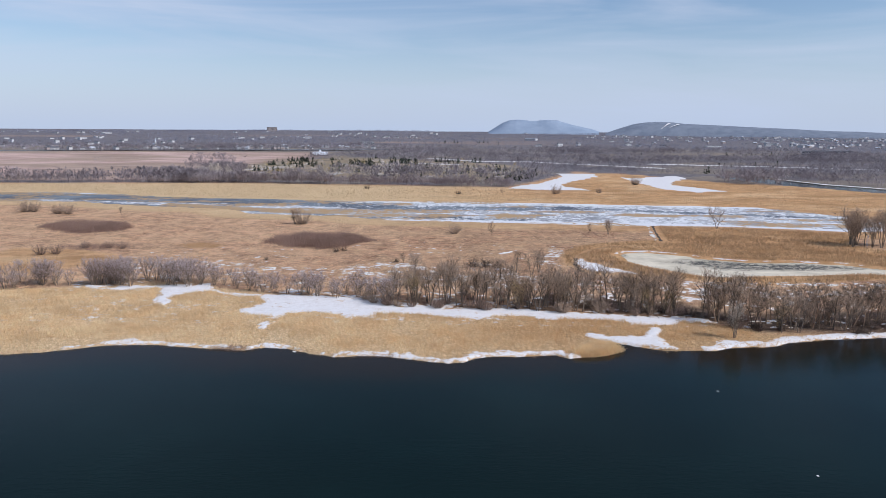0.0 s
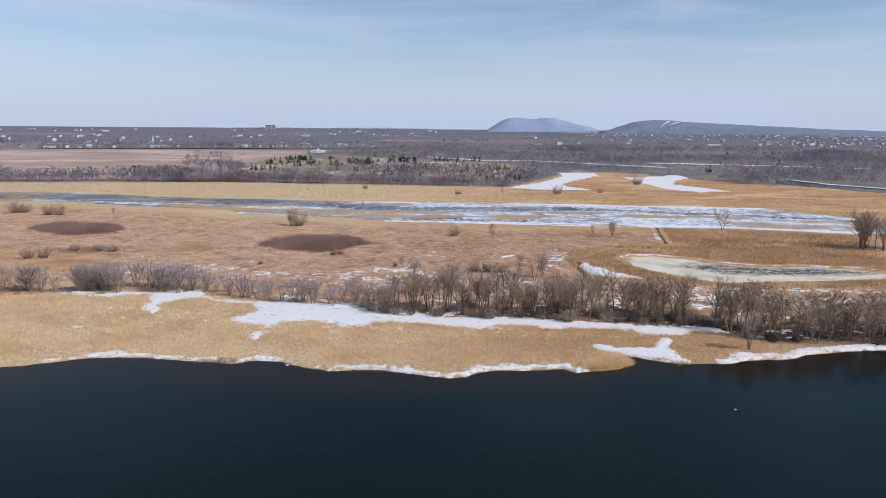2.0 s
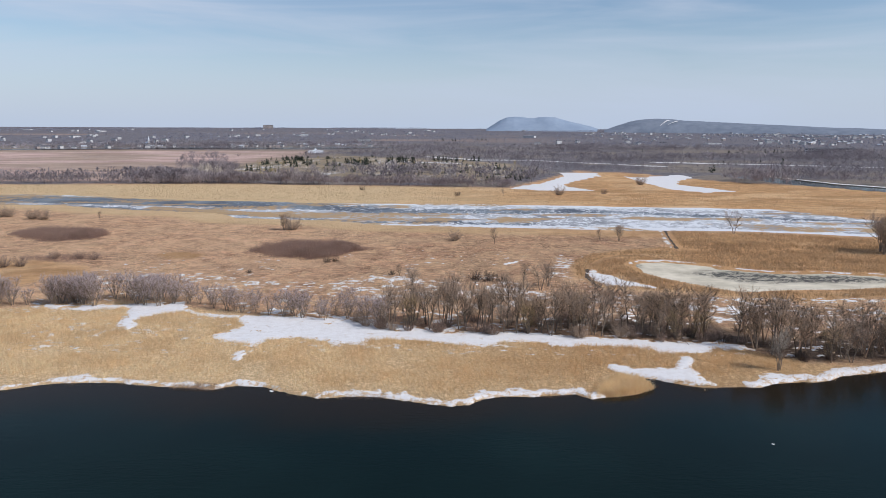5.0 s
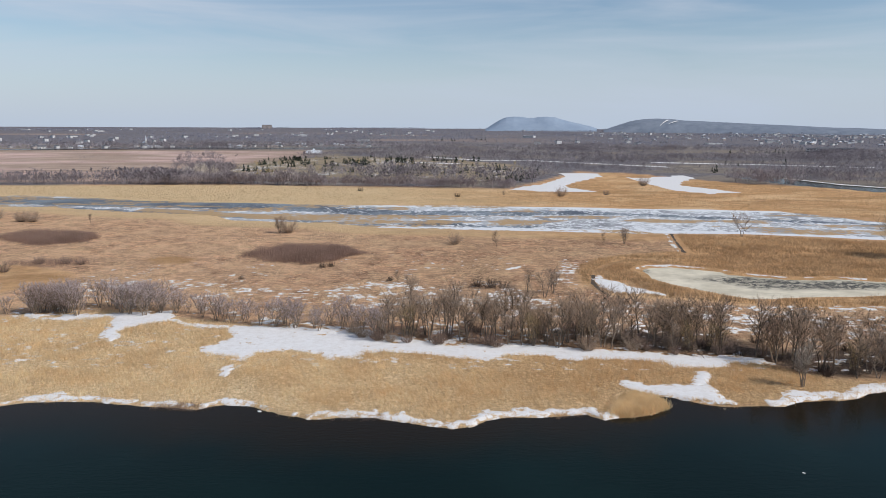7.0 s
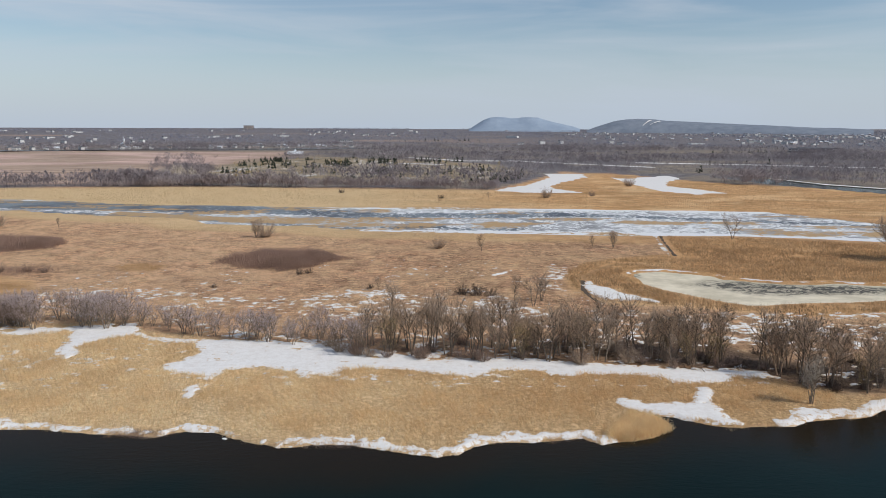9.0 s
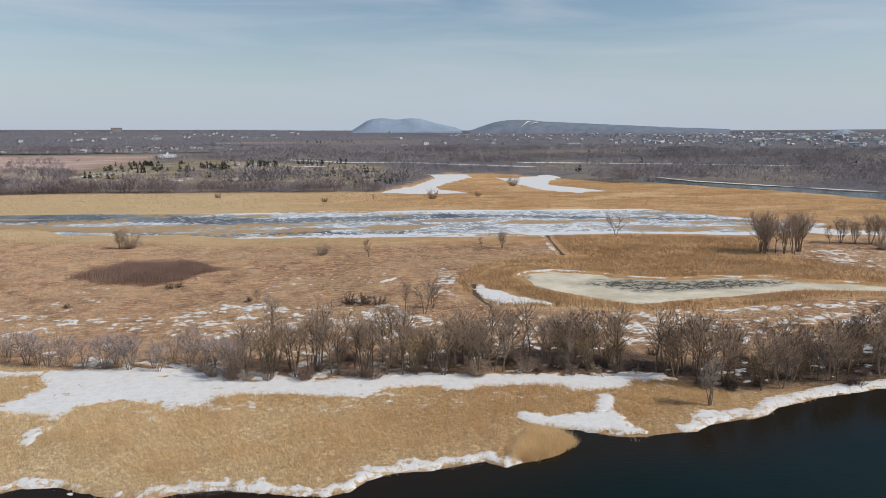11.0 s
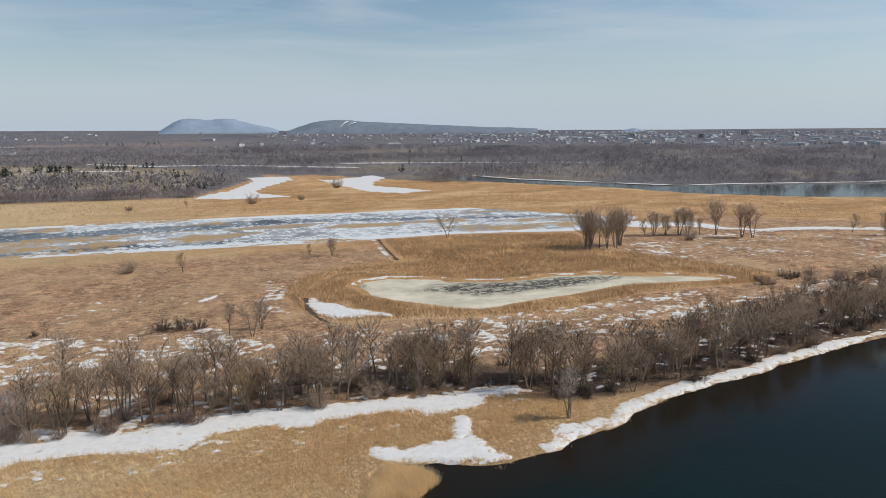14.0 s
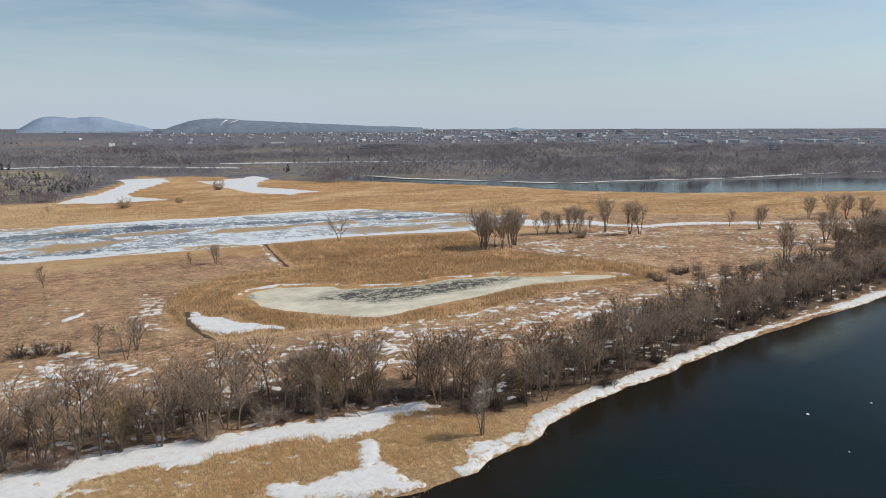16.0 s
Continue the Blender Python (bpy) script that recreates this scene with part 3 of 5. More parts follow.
shore_a = step01(-(back + wob * 0.6), -2, 2) * step01(sea, -3, 1) * step01(112 - x, 0, 16)
gold_a = np.maximum(step01(ring + wob * 0.4, -2, 2), step01(y - np.interp(x, [-300, 0, 250, 400, 700], [520, 545, 500, 350, 250]) + wob, -3, 5))
gold_a = np.maximum(gold_a, step01(18 - np.abs(chan + 10), -4, 10) * 0.75) * step01(-beyond + wob, -8, 4)
meads = np.maximum(inside(x, y, [(-190, 318), (-156, 315), (-139, 304), (-131, 289), (-139, 282), (-150, 258), (-200, 262)]), inside(x, y, [(-123, 332), (-115, 339), (-101, 333), (-103, 320), (-115, 320)]))
straw_a = gold_a * step01(-(x - 40 + 4 * wob), -80, 120) * step01(ring, 8, -8) * 0.9
gold_a = np.maximum(gold_a, 0.85 * step01(meads + wob * 0.6, -2, 3))
field_a = step01(beyond, 30, 70) * step01(-x - 200 + 6 * wob, 0, 120) * step01(1600 - y, 0, 150)
wood_a = step01(beyond + wob, 6, 18)
PATHWAY = [(53.2, 281), (55.2, 296), (60, 311.5), (67.3, 324.4), (77.3, 334.6), (86.7, 337.2), (93, 328)]
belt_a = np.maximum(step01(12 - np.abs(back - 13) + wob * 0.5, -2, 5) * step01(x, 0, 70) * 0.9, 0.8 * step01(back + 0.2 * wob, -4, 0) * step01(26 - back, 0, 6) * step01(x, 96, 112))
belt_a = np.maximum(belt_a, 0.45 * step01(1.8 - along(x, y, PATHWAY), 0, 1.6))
lawn_a = step01(inside(x, y, [(-290, 745), (-300, 1060), (-204, 1380), (110, 1134), (150, 900), (60, 720), (-100, 720)]) + 3 * wob, 0, 40)
open_far = step01(fbm(x * 0.5, y * 1.5, 420, 3, 77), 0.1, 0.3) * step01(-x, -900, 300) * step01(far, 1700, 2400) * step01(3900 - far, 0, 500) * 0.3
clot = fbm(x, y, 22, 3, 51)
glade_a = wood_a * step01(fbm(x * 0.7, y * 2.0, 130, 3, 84), 0.04, -0.14) * step01(2300 - far, 0, 300) * 0.5
patch = np.maximum((0.42 + 0.15 * clot) * lawn_a, (0.47 + 0.12 * clot) * glade_a) * step01(far, 1900, 1300)
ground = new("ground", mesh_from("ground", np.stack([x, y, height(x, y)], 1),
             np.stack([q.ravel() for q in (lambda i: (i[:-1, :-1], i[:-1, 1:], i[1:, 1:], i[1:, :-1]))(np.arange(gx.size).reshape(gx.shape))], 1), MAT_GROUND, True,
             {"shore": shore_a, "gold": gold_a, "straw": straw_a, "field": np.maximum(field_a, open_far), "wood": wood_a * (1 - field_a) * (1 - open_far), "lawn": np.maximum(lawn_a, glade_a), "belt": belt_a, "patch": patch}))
tagged(ground, "flat marshland of brown dry grass with patches of old snow", "ground", kind="structure")

WATER_Z = -0.12
river = sheet("water", lambda x, y: 6 - land(x, y), (-460, -300, 620, 240), 5.0, lambda x, y, f: 0 * x + WATER_Z, MAT_WATER,
              {"bank": lambda x, y: step01(20 + land(x, y) + 6 * fbm(x, y, 18, 3, 67), 0, 18), "shoal": lambda x, y: step01(8 - along(x, y, [(170, 183), (187, 184), (206, 189), (240, 194)]) + 4 * fbm(x, y, 20, 3, 57), 0, 10)})
tagged(river, "dark blue river water with a light chop along the reeds", "river", kind="structure")
outer = new("water_far", mesh_from("water_far", [(-5600, -5600, WATER_Z), (5600, -5600, WATER_Z), (5600, -300, WATER_Z), (-5600, -300, WATER_Z), (-460, -300, WATER_Z), (-460, 260, WATER_Z),
            (-5600, 620, WATER_Z), (620, -300, WATER_Z), (620, 200, WATER_Z), (5600, -200, WATER_Z)],
            [(0, 1, 2, 3), (3, 4, 5, 6), (7, 2, 9, 8)], MAT_WATER))
tagged(outer, "dark open river water behind and beside the marsh", "river", kind="structure")


LEAD = [(-900, 590), (-500, 572), (-300, 556), (-112, 530), (-63, 511), (-38, 499), (-15, 495), (3, 501), (25, 498), (50, 499), (85, 506), (138, 492), (179, 480), (215, 468), (240, 463), (262, 447)]
LEAD_SOUTH = [(-240, 512), (-120, 472), (-44, 442), (-24, 445), (8, 446), (17, 438), (49, 437)]
RIM_SOUTH = [(-61, 436), (-23, 431), (8, 427), (42, 427), (114, 420), (160, 416), (228, 400), (275, 408)]
RIM_NORTH = [(-62, 540), (21, 541), (71, 536), (177, 526), (228, 520)]
ISLANDS = [[(-200, 520), (-100, 482), (-60, 474), (-58, 456), (-110, 462), (-200, 500)], [(-10, 466), (2, 465), (13, 450), (-3, 447)], [(23, 459), (40, 471), (78, 466), (67, 456), (40, 446)],
           [(194, 421), (212, 428), (216, 414), (199, 411)], [(228, 426), (244, 431), (250, 420), (233, 401), (227, 413)], [(120, 478), (160, 470), (150, 455), (100, 462)]]


def whiteness(x, y):
    rim = np.maximum(step01(9 - along(x, y, RIM_SOUTH), -2, 5), step01(11 - along(x, y, RIM_NORTH), -4, 8))
    return 0.27 + 0.26 * step01(x, -160, 120) + 0.3 * fbm(x, y * 2.5, 50, 3, 8) + 0.8 * rim


def leads(x, y):
    wide = np.interp(x, [-400, -100, 0, 80, 150, 260], [26, 20, 12, 13, 6, 5]) + 4 * fbm(x, y, 40, 3, 15)
    a = step01(wide - along(x, y, LEAD), -2, 4)
    b = step01(4.5 - along(x, y, LEAD_SOUTH) + 3 * fbm(x, y, 25, 3, 16), -2, 3)
    return 1.05 * np.maximum(a, b) + 0.25 * step01(-x, 40, 200)


def litter(x, y):
    best = np.full(np.shape(x), -1e3)
    for poly in ISLANDS:
        best = np.maximum(best, inside(x, y, poly))
    return np.maximum(step01(best + 4 * fbm(x, y * 2, 18, 3, 17), -2, 4), 0.85 * step01(fbm(x, y * 3.0, 45, 4, 23) + 0.15 * step01(-x, -60, 120), 0.0, 0.3))


ice = sheet("channel_ice", lambda x, y: inside(x, y, CHANNEL) + 8 * fbm(x, y * 2.5, 26, 4, 9) + 3.5 * fbm(x, y * 2.5, 6, 3, 10), (-900, 380, 320, 660), 2.2, lambda x, y, f: -0.35 + 0.02 * np.minimum(f, 5), MAT_CHANNEL,
            {"white": whiteness, "lead": leads, "litter": litter})
tagged(ice, "rotting white and blue-grey ice with dark open leads", "ice", kind="structure")
pond = sheet("pond_ice", lambda x, y: inside(x, y, POND) + 1.6 * fbm(x, y, 8, 3, 19), (66, 258, 224, 332), 1.2, lambda x, y, f: -0.35 + 0.01 * np.minimum(f, 5), MAT_POND,
             {"lead": lambda x, y: 0.9 * step01(7 - np.hypot(x - 77, y - 315), 0, 5) + 1.0 * step01(inside(x, y, [(92, 300), (110, 284), (150, 284), (180, 288), (170, 294), (130, 300), (110, 308)]) + 3 * fbm(x, y, 10, 3, 2), -4, 5),
              "frost": lambda x, y: step01(2.6 - inside(x, y, POND) + 1.5 * fbm(x, y, 9, 3, 21), 0, 1.5) * step01(y - np.interp(x, [75, 110, 150, 215], [305, 290, 290, 274]), 0, 3)})
tagged(pond, "dull cream pond ice soaked dark in the middle", "ice", kind="structure")
for nm, poly, box in (("bay_ice", BAY_WEST, (40, 640, 220, 900)), ("bay_ice", BAY_EAST, (180, 640, 280, 880))):
    ob = sheet(nm, lambda x, y: inside(x, y, poly) + 7 * fbm(x, y, 30, 4, 29) + 4 * fbm(x, y, 9, 3, 28), box, 2.5, lambda x, y, f: -0.35 + 0.02 * np.minimum(f, 6), MAT_SNOW)
    tagged(ob, "snow-covered ice of a frozen marsh bay", "ice", kind="structure")
ob = sheet("water_channel", lambda x, y: inside(x, y, FAR_RIVER) + 5 * fbm(x, y, 40, 3, 30), (310, 170, 1620, 910), 8.0, lambda x, y, f: 0 * x - 0.30, MAT_WATER)
tagged(ob, "grey-blue side arm of the river beyond the marsh", "river", kind="structure")
ob = sheet("water_back", lambda x, y: inside(x, y, BACK_RIVER) + 4 * fbm(x, y, 60, 2, 33), (-1500, 1300, -90, 1820), 8.0, lambda x, y, f: 1.4 + 0 * x, MAT_WATER)
tagged(ob, "narrow far river before the village", "river", kind="structure")

SNOW_EAST = [(-59, 233), (-44.6, 231), (-32.8, 229), (-20, 229), (-14, 224), (-5, 219.5), (2, 216), (16, 216.5), (29, 215.5), (36, 213), (49, 211), (62, 207.5), (80, 207), (79, 203),
             (76, 200), (69, 201.5), (67, 198.3), (54, 198.2), (53, 201), (44, 204), (35, 204.9), (33, 202.5), (27.5, 202.5), (26, 205.8), (16, 206.6), (10.7, 201.8), (4, 204.5),
             (-8.5, 207.2), (-18.8, 208.4), (-21.3, 203.2), (-29.4, 203), (-31, 205.8), (-38, 209.6), (-44.7, 207.5), (-47.2, 202.7), (-61, 207), (-61.4, 212), (-56, 220), (-60, 229)]
SNOW_WEST = [(-128, 248), (-120, 242.5), (-97, 244), (-89, 247), (-81, 249), (-78, 239.5), (-72, 234), (-58, 232.5), (-60, 229), (-66, 229), (-72, 231), (-78, 236), (-85, 231), (-87, 225),
             (-83, 215), (-81, 209), (-86, 213.5), (-92, 221), (-93.5, 232), (-97, 239), (-108, 235), (-120, 238.5)]
SNOW_FINGER = [(-51.5, 190), (-52, 195), (-49.5, 200), (-47, 195), (-48.5, 190)]
SHORE_SNOW = [(39.4, 191.8), (38.9, 188), (38.6, 184.8), (41.5, 182.6), (44.8, 182), (48.5, 180.4), (52.4, 177.9), (57.4, 175.4), (59.4, 176.5), (59.2, 180), (58.6, 184), (57.8, 187.3),
              (61.4, 193.6), (61, 195.2), (58, 195.2), (56.4, 191), (54.2, 187.2), (50, 187.2), (45.2, 186.4), (42, 189.2), (40.6, 191.6)]
FAN_SNOW = [(69, 178), (72.4, 184.2), (76.5, 184.4), (78.4, 182.4), (83, 183.4), (86, 182), (83, 180.2), (77, 180), (73, 178.6)]
CRESCENT = [(57.8, 304.5), (60.4, 303), (60.2, 296), (63.7, 293), (66, 286), (70.4, 279), (75.4, 273.5), (74.8, 269), (68.6, 273), (58.8, 273.4), (54.8, 283), (55.6, 296)]
SNOW_TAIL = [(256, 396), (270, 419), (292, 398), (306, 397), (311, 370), (320, 359), (338, 354), (405, 322), (402, 314), (335, 345), (308, 350), (297, 364), (285, 385), (272, 382)]


def snow_z(lift):
    return lambda x, y, f: np.maximum(height(x, y), WATER_Z) - 0.06 + lift * (1 - np.exp(-np.maximum(f, 0) / 0.8))


def snow(name, poly, box, step, rough, size, lift, label):
    ob = sheet(name, lambda x, y: inside(x, y, poly) + rough * fbm(x, y, size, 4, 41) + 1.1 * fbm(x, y, 1.7, 2, 42) - 5 * step01(fbm(x, y, 6, 3, 46), 0.44, 0.58), box, step, snow_z(lift), MAT_SNOW)
    return tagged(ob, label, "snow", kind="structure")


snow("snow_bank", SNOW_EAST, (-66, 192, 86, 238), 0.7, 1.5, 5, 0.2, "bright band of old snow between reeds and trees")
snow("snow_bank", SNOW_WEST, (-132, 202, -52, 254), 0.7, 1.5, 5, 0.25, "branching strip of snow between reed beds and willows")
snow("snow_patch", SNOW_FINGER, (-56, 184, -42, 206), 0.5, 1.2, 4, 0.2, "small tongue of snow in the reed bed")
snow("snow_patch", SHORE_SNOW, (30, 168, 68, 198), 0.5, 1.2, 5, 0.3, "old snow patch at the mouth of a reedy inlet")
snow("snow_patch", FAN_SNOW, (62, 172, 92, 190), 0.5, 1.6, 4, 0.2, "snow round the foot of the pale tree by the water")
snow("snow_patch", CRESCENT, (48, 262, 82, 312), 0.5, 1.6, 4, 0.2, "curved snow drift along the reed ring")
snow("snow_patch", SNOW_TAIL, (245, 300, 410, 425), 1.2, 7.0, 16, 0.2, "long snowy tail of the frozen channel")


def marsh_snow(x, y):
    """Old snow lying between the tussocks, clear of the ice, the reed ring and the shore banks."""
    clear = np.minimum.reduce([-inside(x, y, CHANNEL) - 2, -inside(x, y, POND) - 0.5, 9 - 0 * x, land(x, y) - 2])
    ring = inside(x, y, RING)
    return np.minimum(np.minimum(8 * old_snow(x, y), clear), np.where(ring > 6, -1.0, 9.0))


for box, step in (((-130, 196, 262, 345), 0.55), ((180, 236, 460, 362), 1.0)):
    lo = 262 if box[0] == 180 else -999
    ob = sheet("marsh_snow", lambda x, y: np.where(x < lo, -1.0, marsh_snow(x, y)), box, step, lambda x, y, f: height(x, y) + 0.04 + 0.2 * np.clip(f, 0, 1), MAT_SNOW)
    tagged(ob, "scattered patches of old snow between the marsh tussocks", "snow", kind="structure")
ob = sheet("pond_rim", lambda x, y: np.minimum(1.25 - np.abs(inside(x, y, POND) + 0.8) + 2.0 * fbm(x, y, 6, 4, 411), 1.5 * (y - np.interp(x, [75, 110, 150, 190, 215], [318, 300, 292, 277, 262]))),
           (70, 258, 224, 332), 0.5, lambda x, y, f: -0.15 + 0.3 * np.clip(f, 0, 1), MAT_SNOW)
tagged(ob, "thin white rim of snow along the far edge of the pond", "snow", kind="structure")


def rim_field(x, y):
    d = land(x, y)
    tidy = 1.5 + 0.5 * step01(x, 84, 96) - np.abs(d - 1.1 - 0.5 * step01(x, 84, 96)) + 0.8 * fbm(x, y, 4, 3, 43) - 1.2 * step01(fbm(x, 0 * y, 30, 2, 48), 0.1, 0.5)
    ragged = 2.3 * step01(fbm(x, 0 * y, 17, 2, 47), -0.9, 0.3) - np.abs(d - 0.9) + 1.7 * fbm(x, y, 4, 4, 44) + 1.9 * fbm(x, y, 1.4, 3, 45) - 0.5
    ragged = np.minimum(ragged, d + 0.6)
    return np.where(x > 66, tidy, np.where(x > 34, -1.0, np.where(x < -95, -1.0, ragged)))


ob = sheet("shore_snow", rim_field, (-140, 155, 460, 215), 0.6, snow_z(0.25), MAT_SNOW)
tagged(ob, "rim of white shore ice and snow along the water", "snow", kind="structure")
FAR_BANK = [(373, 850), (395, 745), (430, 690), (466, 634), (490, 600), (540, 595), (682, 553), (821, 545), (932, 518)]
ob = sheet("shore_snow", lambda x, y: 3.2 - along(x, y, FAR_BANK) + 5 * fbm(x, y, 30, 3, 53), (360, 500, 950, 860), 3.0, lambda x, y, f: 0.25 + 0.2 * np.minimum(f, 2), MAT_SNOW)
tagged(ob, "white snowy beach on the far bank of the side arm", "snow", kind="structure")
for k, line in enumerate(([(-30, 1307), (60, 1190), (145, 1190), (310, 1030)], [(-60, 1120), (20, 1080)], [(330, 1150), (520, 1080), (700, 1000)])):
    c = np.array(line, float)
    ob = sheet("back_ice", lambda x, y: 7 - along(x, y, line) + 5 * fbm(x, y, 40, 3, 54 + k), (*(c.min(0) - 20), *(c.max(0) + 20)), 5.0, lambda x, y, f: height(x, y) - 0.2 + 0.5 * np.minimum(f, 2), MAT_SNOW)
    tagged(ob, "narrow strip of snowy ice between far woods", "ice", kind="structure")

MAT_MUD = surface("wet_mud", (0.05, 0.036, 0.026), (0.13, 0.09, 0.06), 2.0, 0.4, 0.9, 0.03)
ob = sheet("ditch_ice", lambda x, y: 0.55 - along(x, y, [(119, 416), (112, 385), (106, 354)]) + 1.6 * fbm(x, y, 5, 3, 58), (100, 350, 124, 420), 0.8, lambda x, y, f: height(x, y) + 0.05 + 0.03 * f, MAT_SNOW)
tagged(ob, "narrow snowy ditch leading to the channel", "ditch", kind="structure")
ob = sheet("ditch_mud", lambda x, y: 0.75 - along(x, y, [(56.8, 303), (54, 290), (54.1, 279.5), (55.5, 271)]) + 0.9 * fbm(x, y, 4, 3, 59), (48, 264, 64, 308), 0.5, lambda x, y, f: height(x, y) + 0.04 + 0.02 * f, MAT_MUD)
tagged(ob, "dark muddy ditch curving round the reed ring", "ditch", kind="structure")
ob = sheet("ditch_mud", lambda x, y: 0.55 - along(x, y, [(121.5, 416), (114.5, 385), (108.5, 354)]) + 0.9 * fbm(x, y, 4, 3, 60), (104, 350, 128, 420), 0.6, lambda x, y, f: height(x, y) + 0.04 + 0.02 * f, MAT_MUD)
tagged(ob, "dark muddy ditch beside the snowy one", "ditch", kind="structure")


# ---- reeds and grass ----
def blades(name, pts, tall, wide, lean, per, mat, label, category, seed, dome=None):
    """Tufts of stems: per thin pointed stems at each place."""
    rng = np.random.default_rng(seed)
    pts = np.repeat(np.asarray(pts, float), per, 0)
    k = len(pts)
    pts = pts + rng.normal(0, 0.35, (k, 2))
    z = height(pts[:, 0], pts[:, 1]) - 0.1
    tone = 0.75 + 0.35 * fbm(pts[:, 0], pts[:, 1], 6, 3, seed)
    h = tall * tone * rng.uniform(0.7, 1.2, k)
    if dome:
        h = h * (0.35 + 0.65 * np.clip(inside(pts[:, 0], pts[:, 1], dome) / 7, 0, 1) ** 0.6)
    th, w = rng.uniform(0, 2 * np.pi, k), wide * rng.uniform(0.6, 1.4, k)
    way = 2.4 + 1.4 * fbm(pts[:, 0], pts[:, 1], 18, 2, seed + 9)
    lx, ly = lean * h * (np.cos(way) * 0.6 + rng.normal(0, 0.5, k)), lean * h * (np.sin(way) * 0.6 + rng.normal(0, 0.5, k))
    a = np.stack([pts[:, 0] + w * np.cos(th), pts[:, 1] + w * np.sin(th), z], 1)
    b = np.stack([pts[:, 0] - w * np.cos(th), pts[:, 1] - w * np.sin(th), z], 1)
    c = np.stack([pts[:, 0] + lx, pts[:, 1] + ly, z + h], 1)
    verts = np.stack([a, b, c], 1).reshape(-1, 3)
    ob = new(name, mesh_from(name, verts, np.arange(3 * k).reshape(-1, 3), mat))
    return tagged(ob, label, category, kind="stuff")


def scatter(count, box, keep, seed):
    rng = np.random.default_rng(seed)
    p = rng.uniform(box[:2], box[2:], (count, 2))
    return p[rng.uniform(0, 1, count) < keep(p[:, 0], p[:, 1])]


def on_snow(x, y):
    return np.maximum.reduce([inside(x, y, q) for q in (SNOW_EAST, SNOW_WEST, SNOW_FINGER, SHORE_SNOW, FAN_SNOW, CRESCENT)]) + 1.2 * fbm(x, y, 5, 4, 41)


def reed_here(x, y):
    gap = step01(fbm(x, y, 11, 4, 61), -0.55, -0.15)
    return step01(land(x, y), -1.2, 0.0) * step01(-band(x, y), -1, 3) * (on_snow(x, y) < 0.3) * (0.25 + 0.75 * gap) * step01(112 - x, 0, 15) * (1 - 0.65 * (rim_field(x, y) > 0.2)) * (0.45 + 0.55 * step01(land(x, y), 4, 9))


blades("reed_bed", scatter(90000, (-190, 160, 112, 250), reed_here, 1), 1.3, 0.034, 0.75, 5, MAT_REED, "pale straw-coloured dry reed bed along the river", "reeds", 2)


SPIT = [(33, 170.2), (36, 176), (40, 180.5), (43.5, 177.5), (45.4, 175), (44.6, 173.6), (40, 171.2), (36, 169.6)]
blades("reed_tuft", scatter(9000, (32, 168, 47, 182), lambda x, y: inside(x, y, SPIT) > -0.2, 12), 2.0, 0.034, 1.0, 4, MAT_REED_PALE, "bent reeds leaning over the mouth of the inlet", "reeds", 13)


def ring_here(x, y):
    return step01(inside(x, y, RING) + 3 * fbm(x, y, 14, 3, 63), 0, 3) * (inside(x, y, POND) < -1.6) * (on_snow(x, y) < 0.2) * step01(along(x, y, PATHWAY), 1.0, 2.0) \
        * step01(along(x, y, [(120, 416), (108, 354)]), 3.0, 4.5) * (0.3 + 0.7 * step01(fbm(x, y, 16, 3, 64), -0.4, 0.0))


blades("sedge_ring", scatter(60000, (45, 250, 232, 412), ring_here, 3), 1.7, 0.045, 0.40, 4, MAT_SEDGE, "golden-brown dry reeds round the frozen pond", "reeds", 4)


def meadow_here(x, y):
    beyond = np.interp(x, edge_x, edge_y) - y
    return step01(y - np.interp(x, [-300, 0, 250, 400, 700], [540, 555, 505, 360, 260]), -3, 6) * step01(beyond, 2, 8) * (inside(x, y, CHANNEL) < -2) * (inside(x, y, BAY_WEST) < 0) * (inside(x, y, BAY_EAST) < 0) * (inside(x, y, FAR_RIVER) < -2)


blades("sedge_meadow", scatter(90000, (-420, 250, 800, 740), meadow_here, 5), 0.9, 0.09, 0.6, 3, MAT_SEDGE, "wide golden meadow of dry sedge beyond the channel", "grass", 6)


def marsh_here(x, y):
    return step01(band(x, y), 12, 24) * (inside(x, y, CHANNEL) < -2) * (inside(x, y, RING) < 0) * step01(fbm(x, y, 9, 4, 65), -0.25, 0.2) * (old_snow(x, y) < 0.0) * (old_snow(x, y - 1.4) < 0.0) * step01(np.interp(x, [-400, 0, 400], [500, 420, 360]) - y, 0, 10)


blades("marsh_tussocks", scatter(110000, (-300, 205, 460, 500), marsh_here, 7), 0.5, 0.06, 0.6, 3, MAT_TUSSOCK, "low brown tussocks of dry marsh grass", "grass", 8)


# ---- trees ----
def tube(path, radii, sides):
    """A tapered tube along a path: rings of corners and quads."""
    path = [Vector(p) for p in path]
    verts, faces = [], []
    for k, p in enumerate(path):
        ahead = (path[min(k + 1, len(path) - 1)] - path[max(k - 1, 0)]).normalized()
        side = ahead.orthogonal().normalized()
        other = ahead.cross(side)
        for s in range(sides):
            a = 2 * math.pi * s / sides
            verts.append(p + radii[k] * (math.cos(a) * side + math.sin(a) * other))
    for k in range(len(path) - 1):
        for s in range(sides):
            i, j = k * sides + s, k * sides + (s + 1) % sides
            faces.append((i, j, j + sides, i + sides))
    return verts, faces


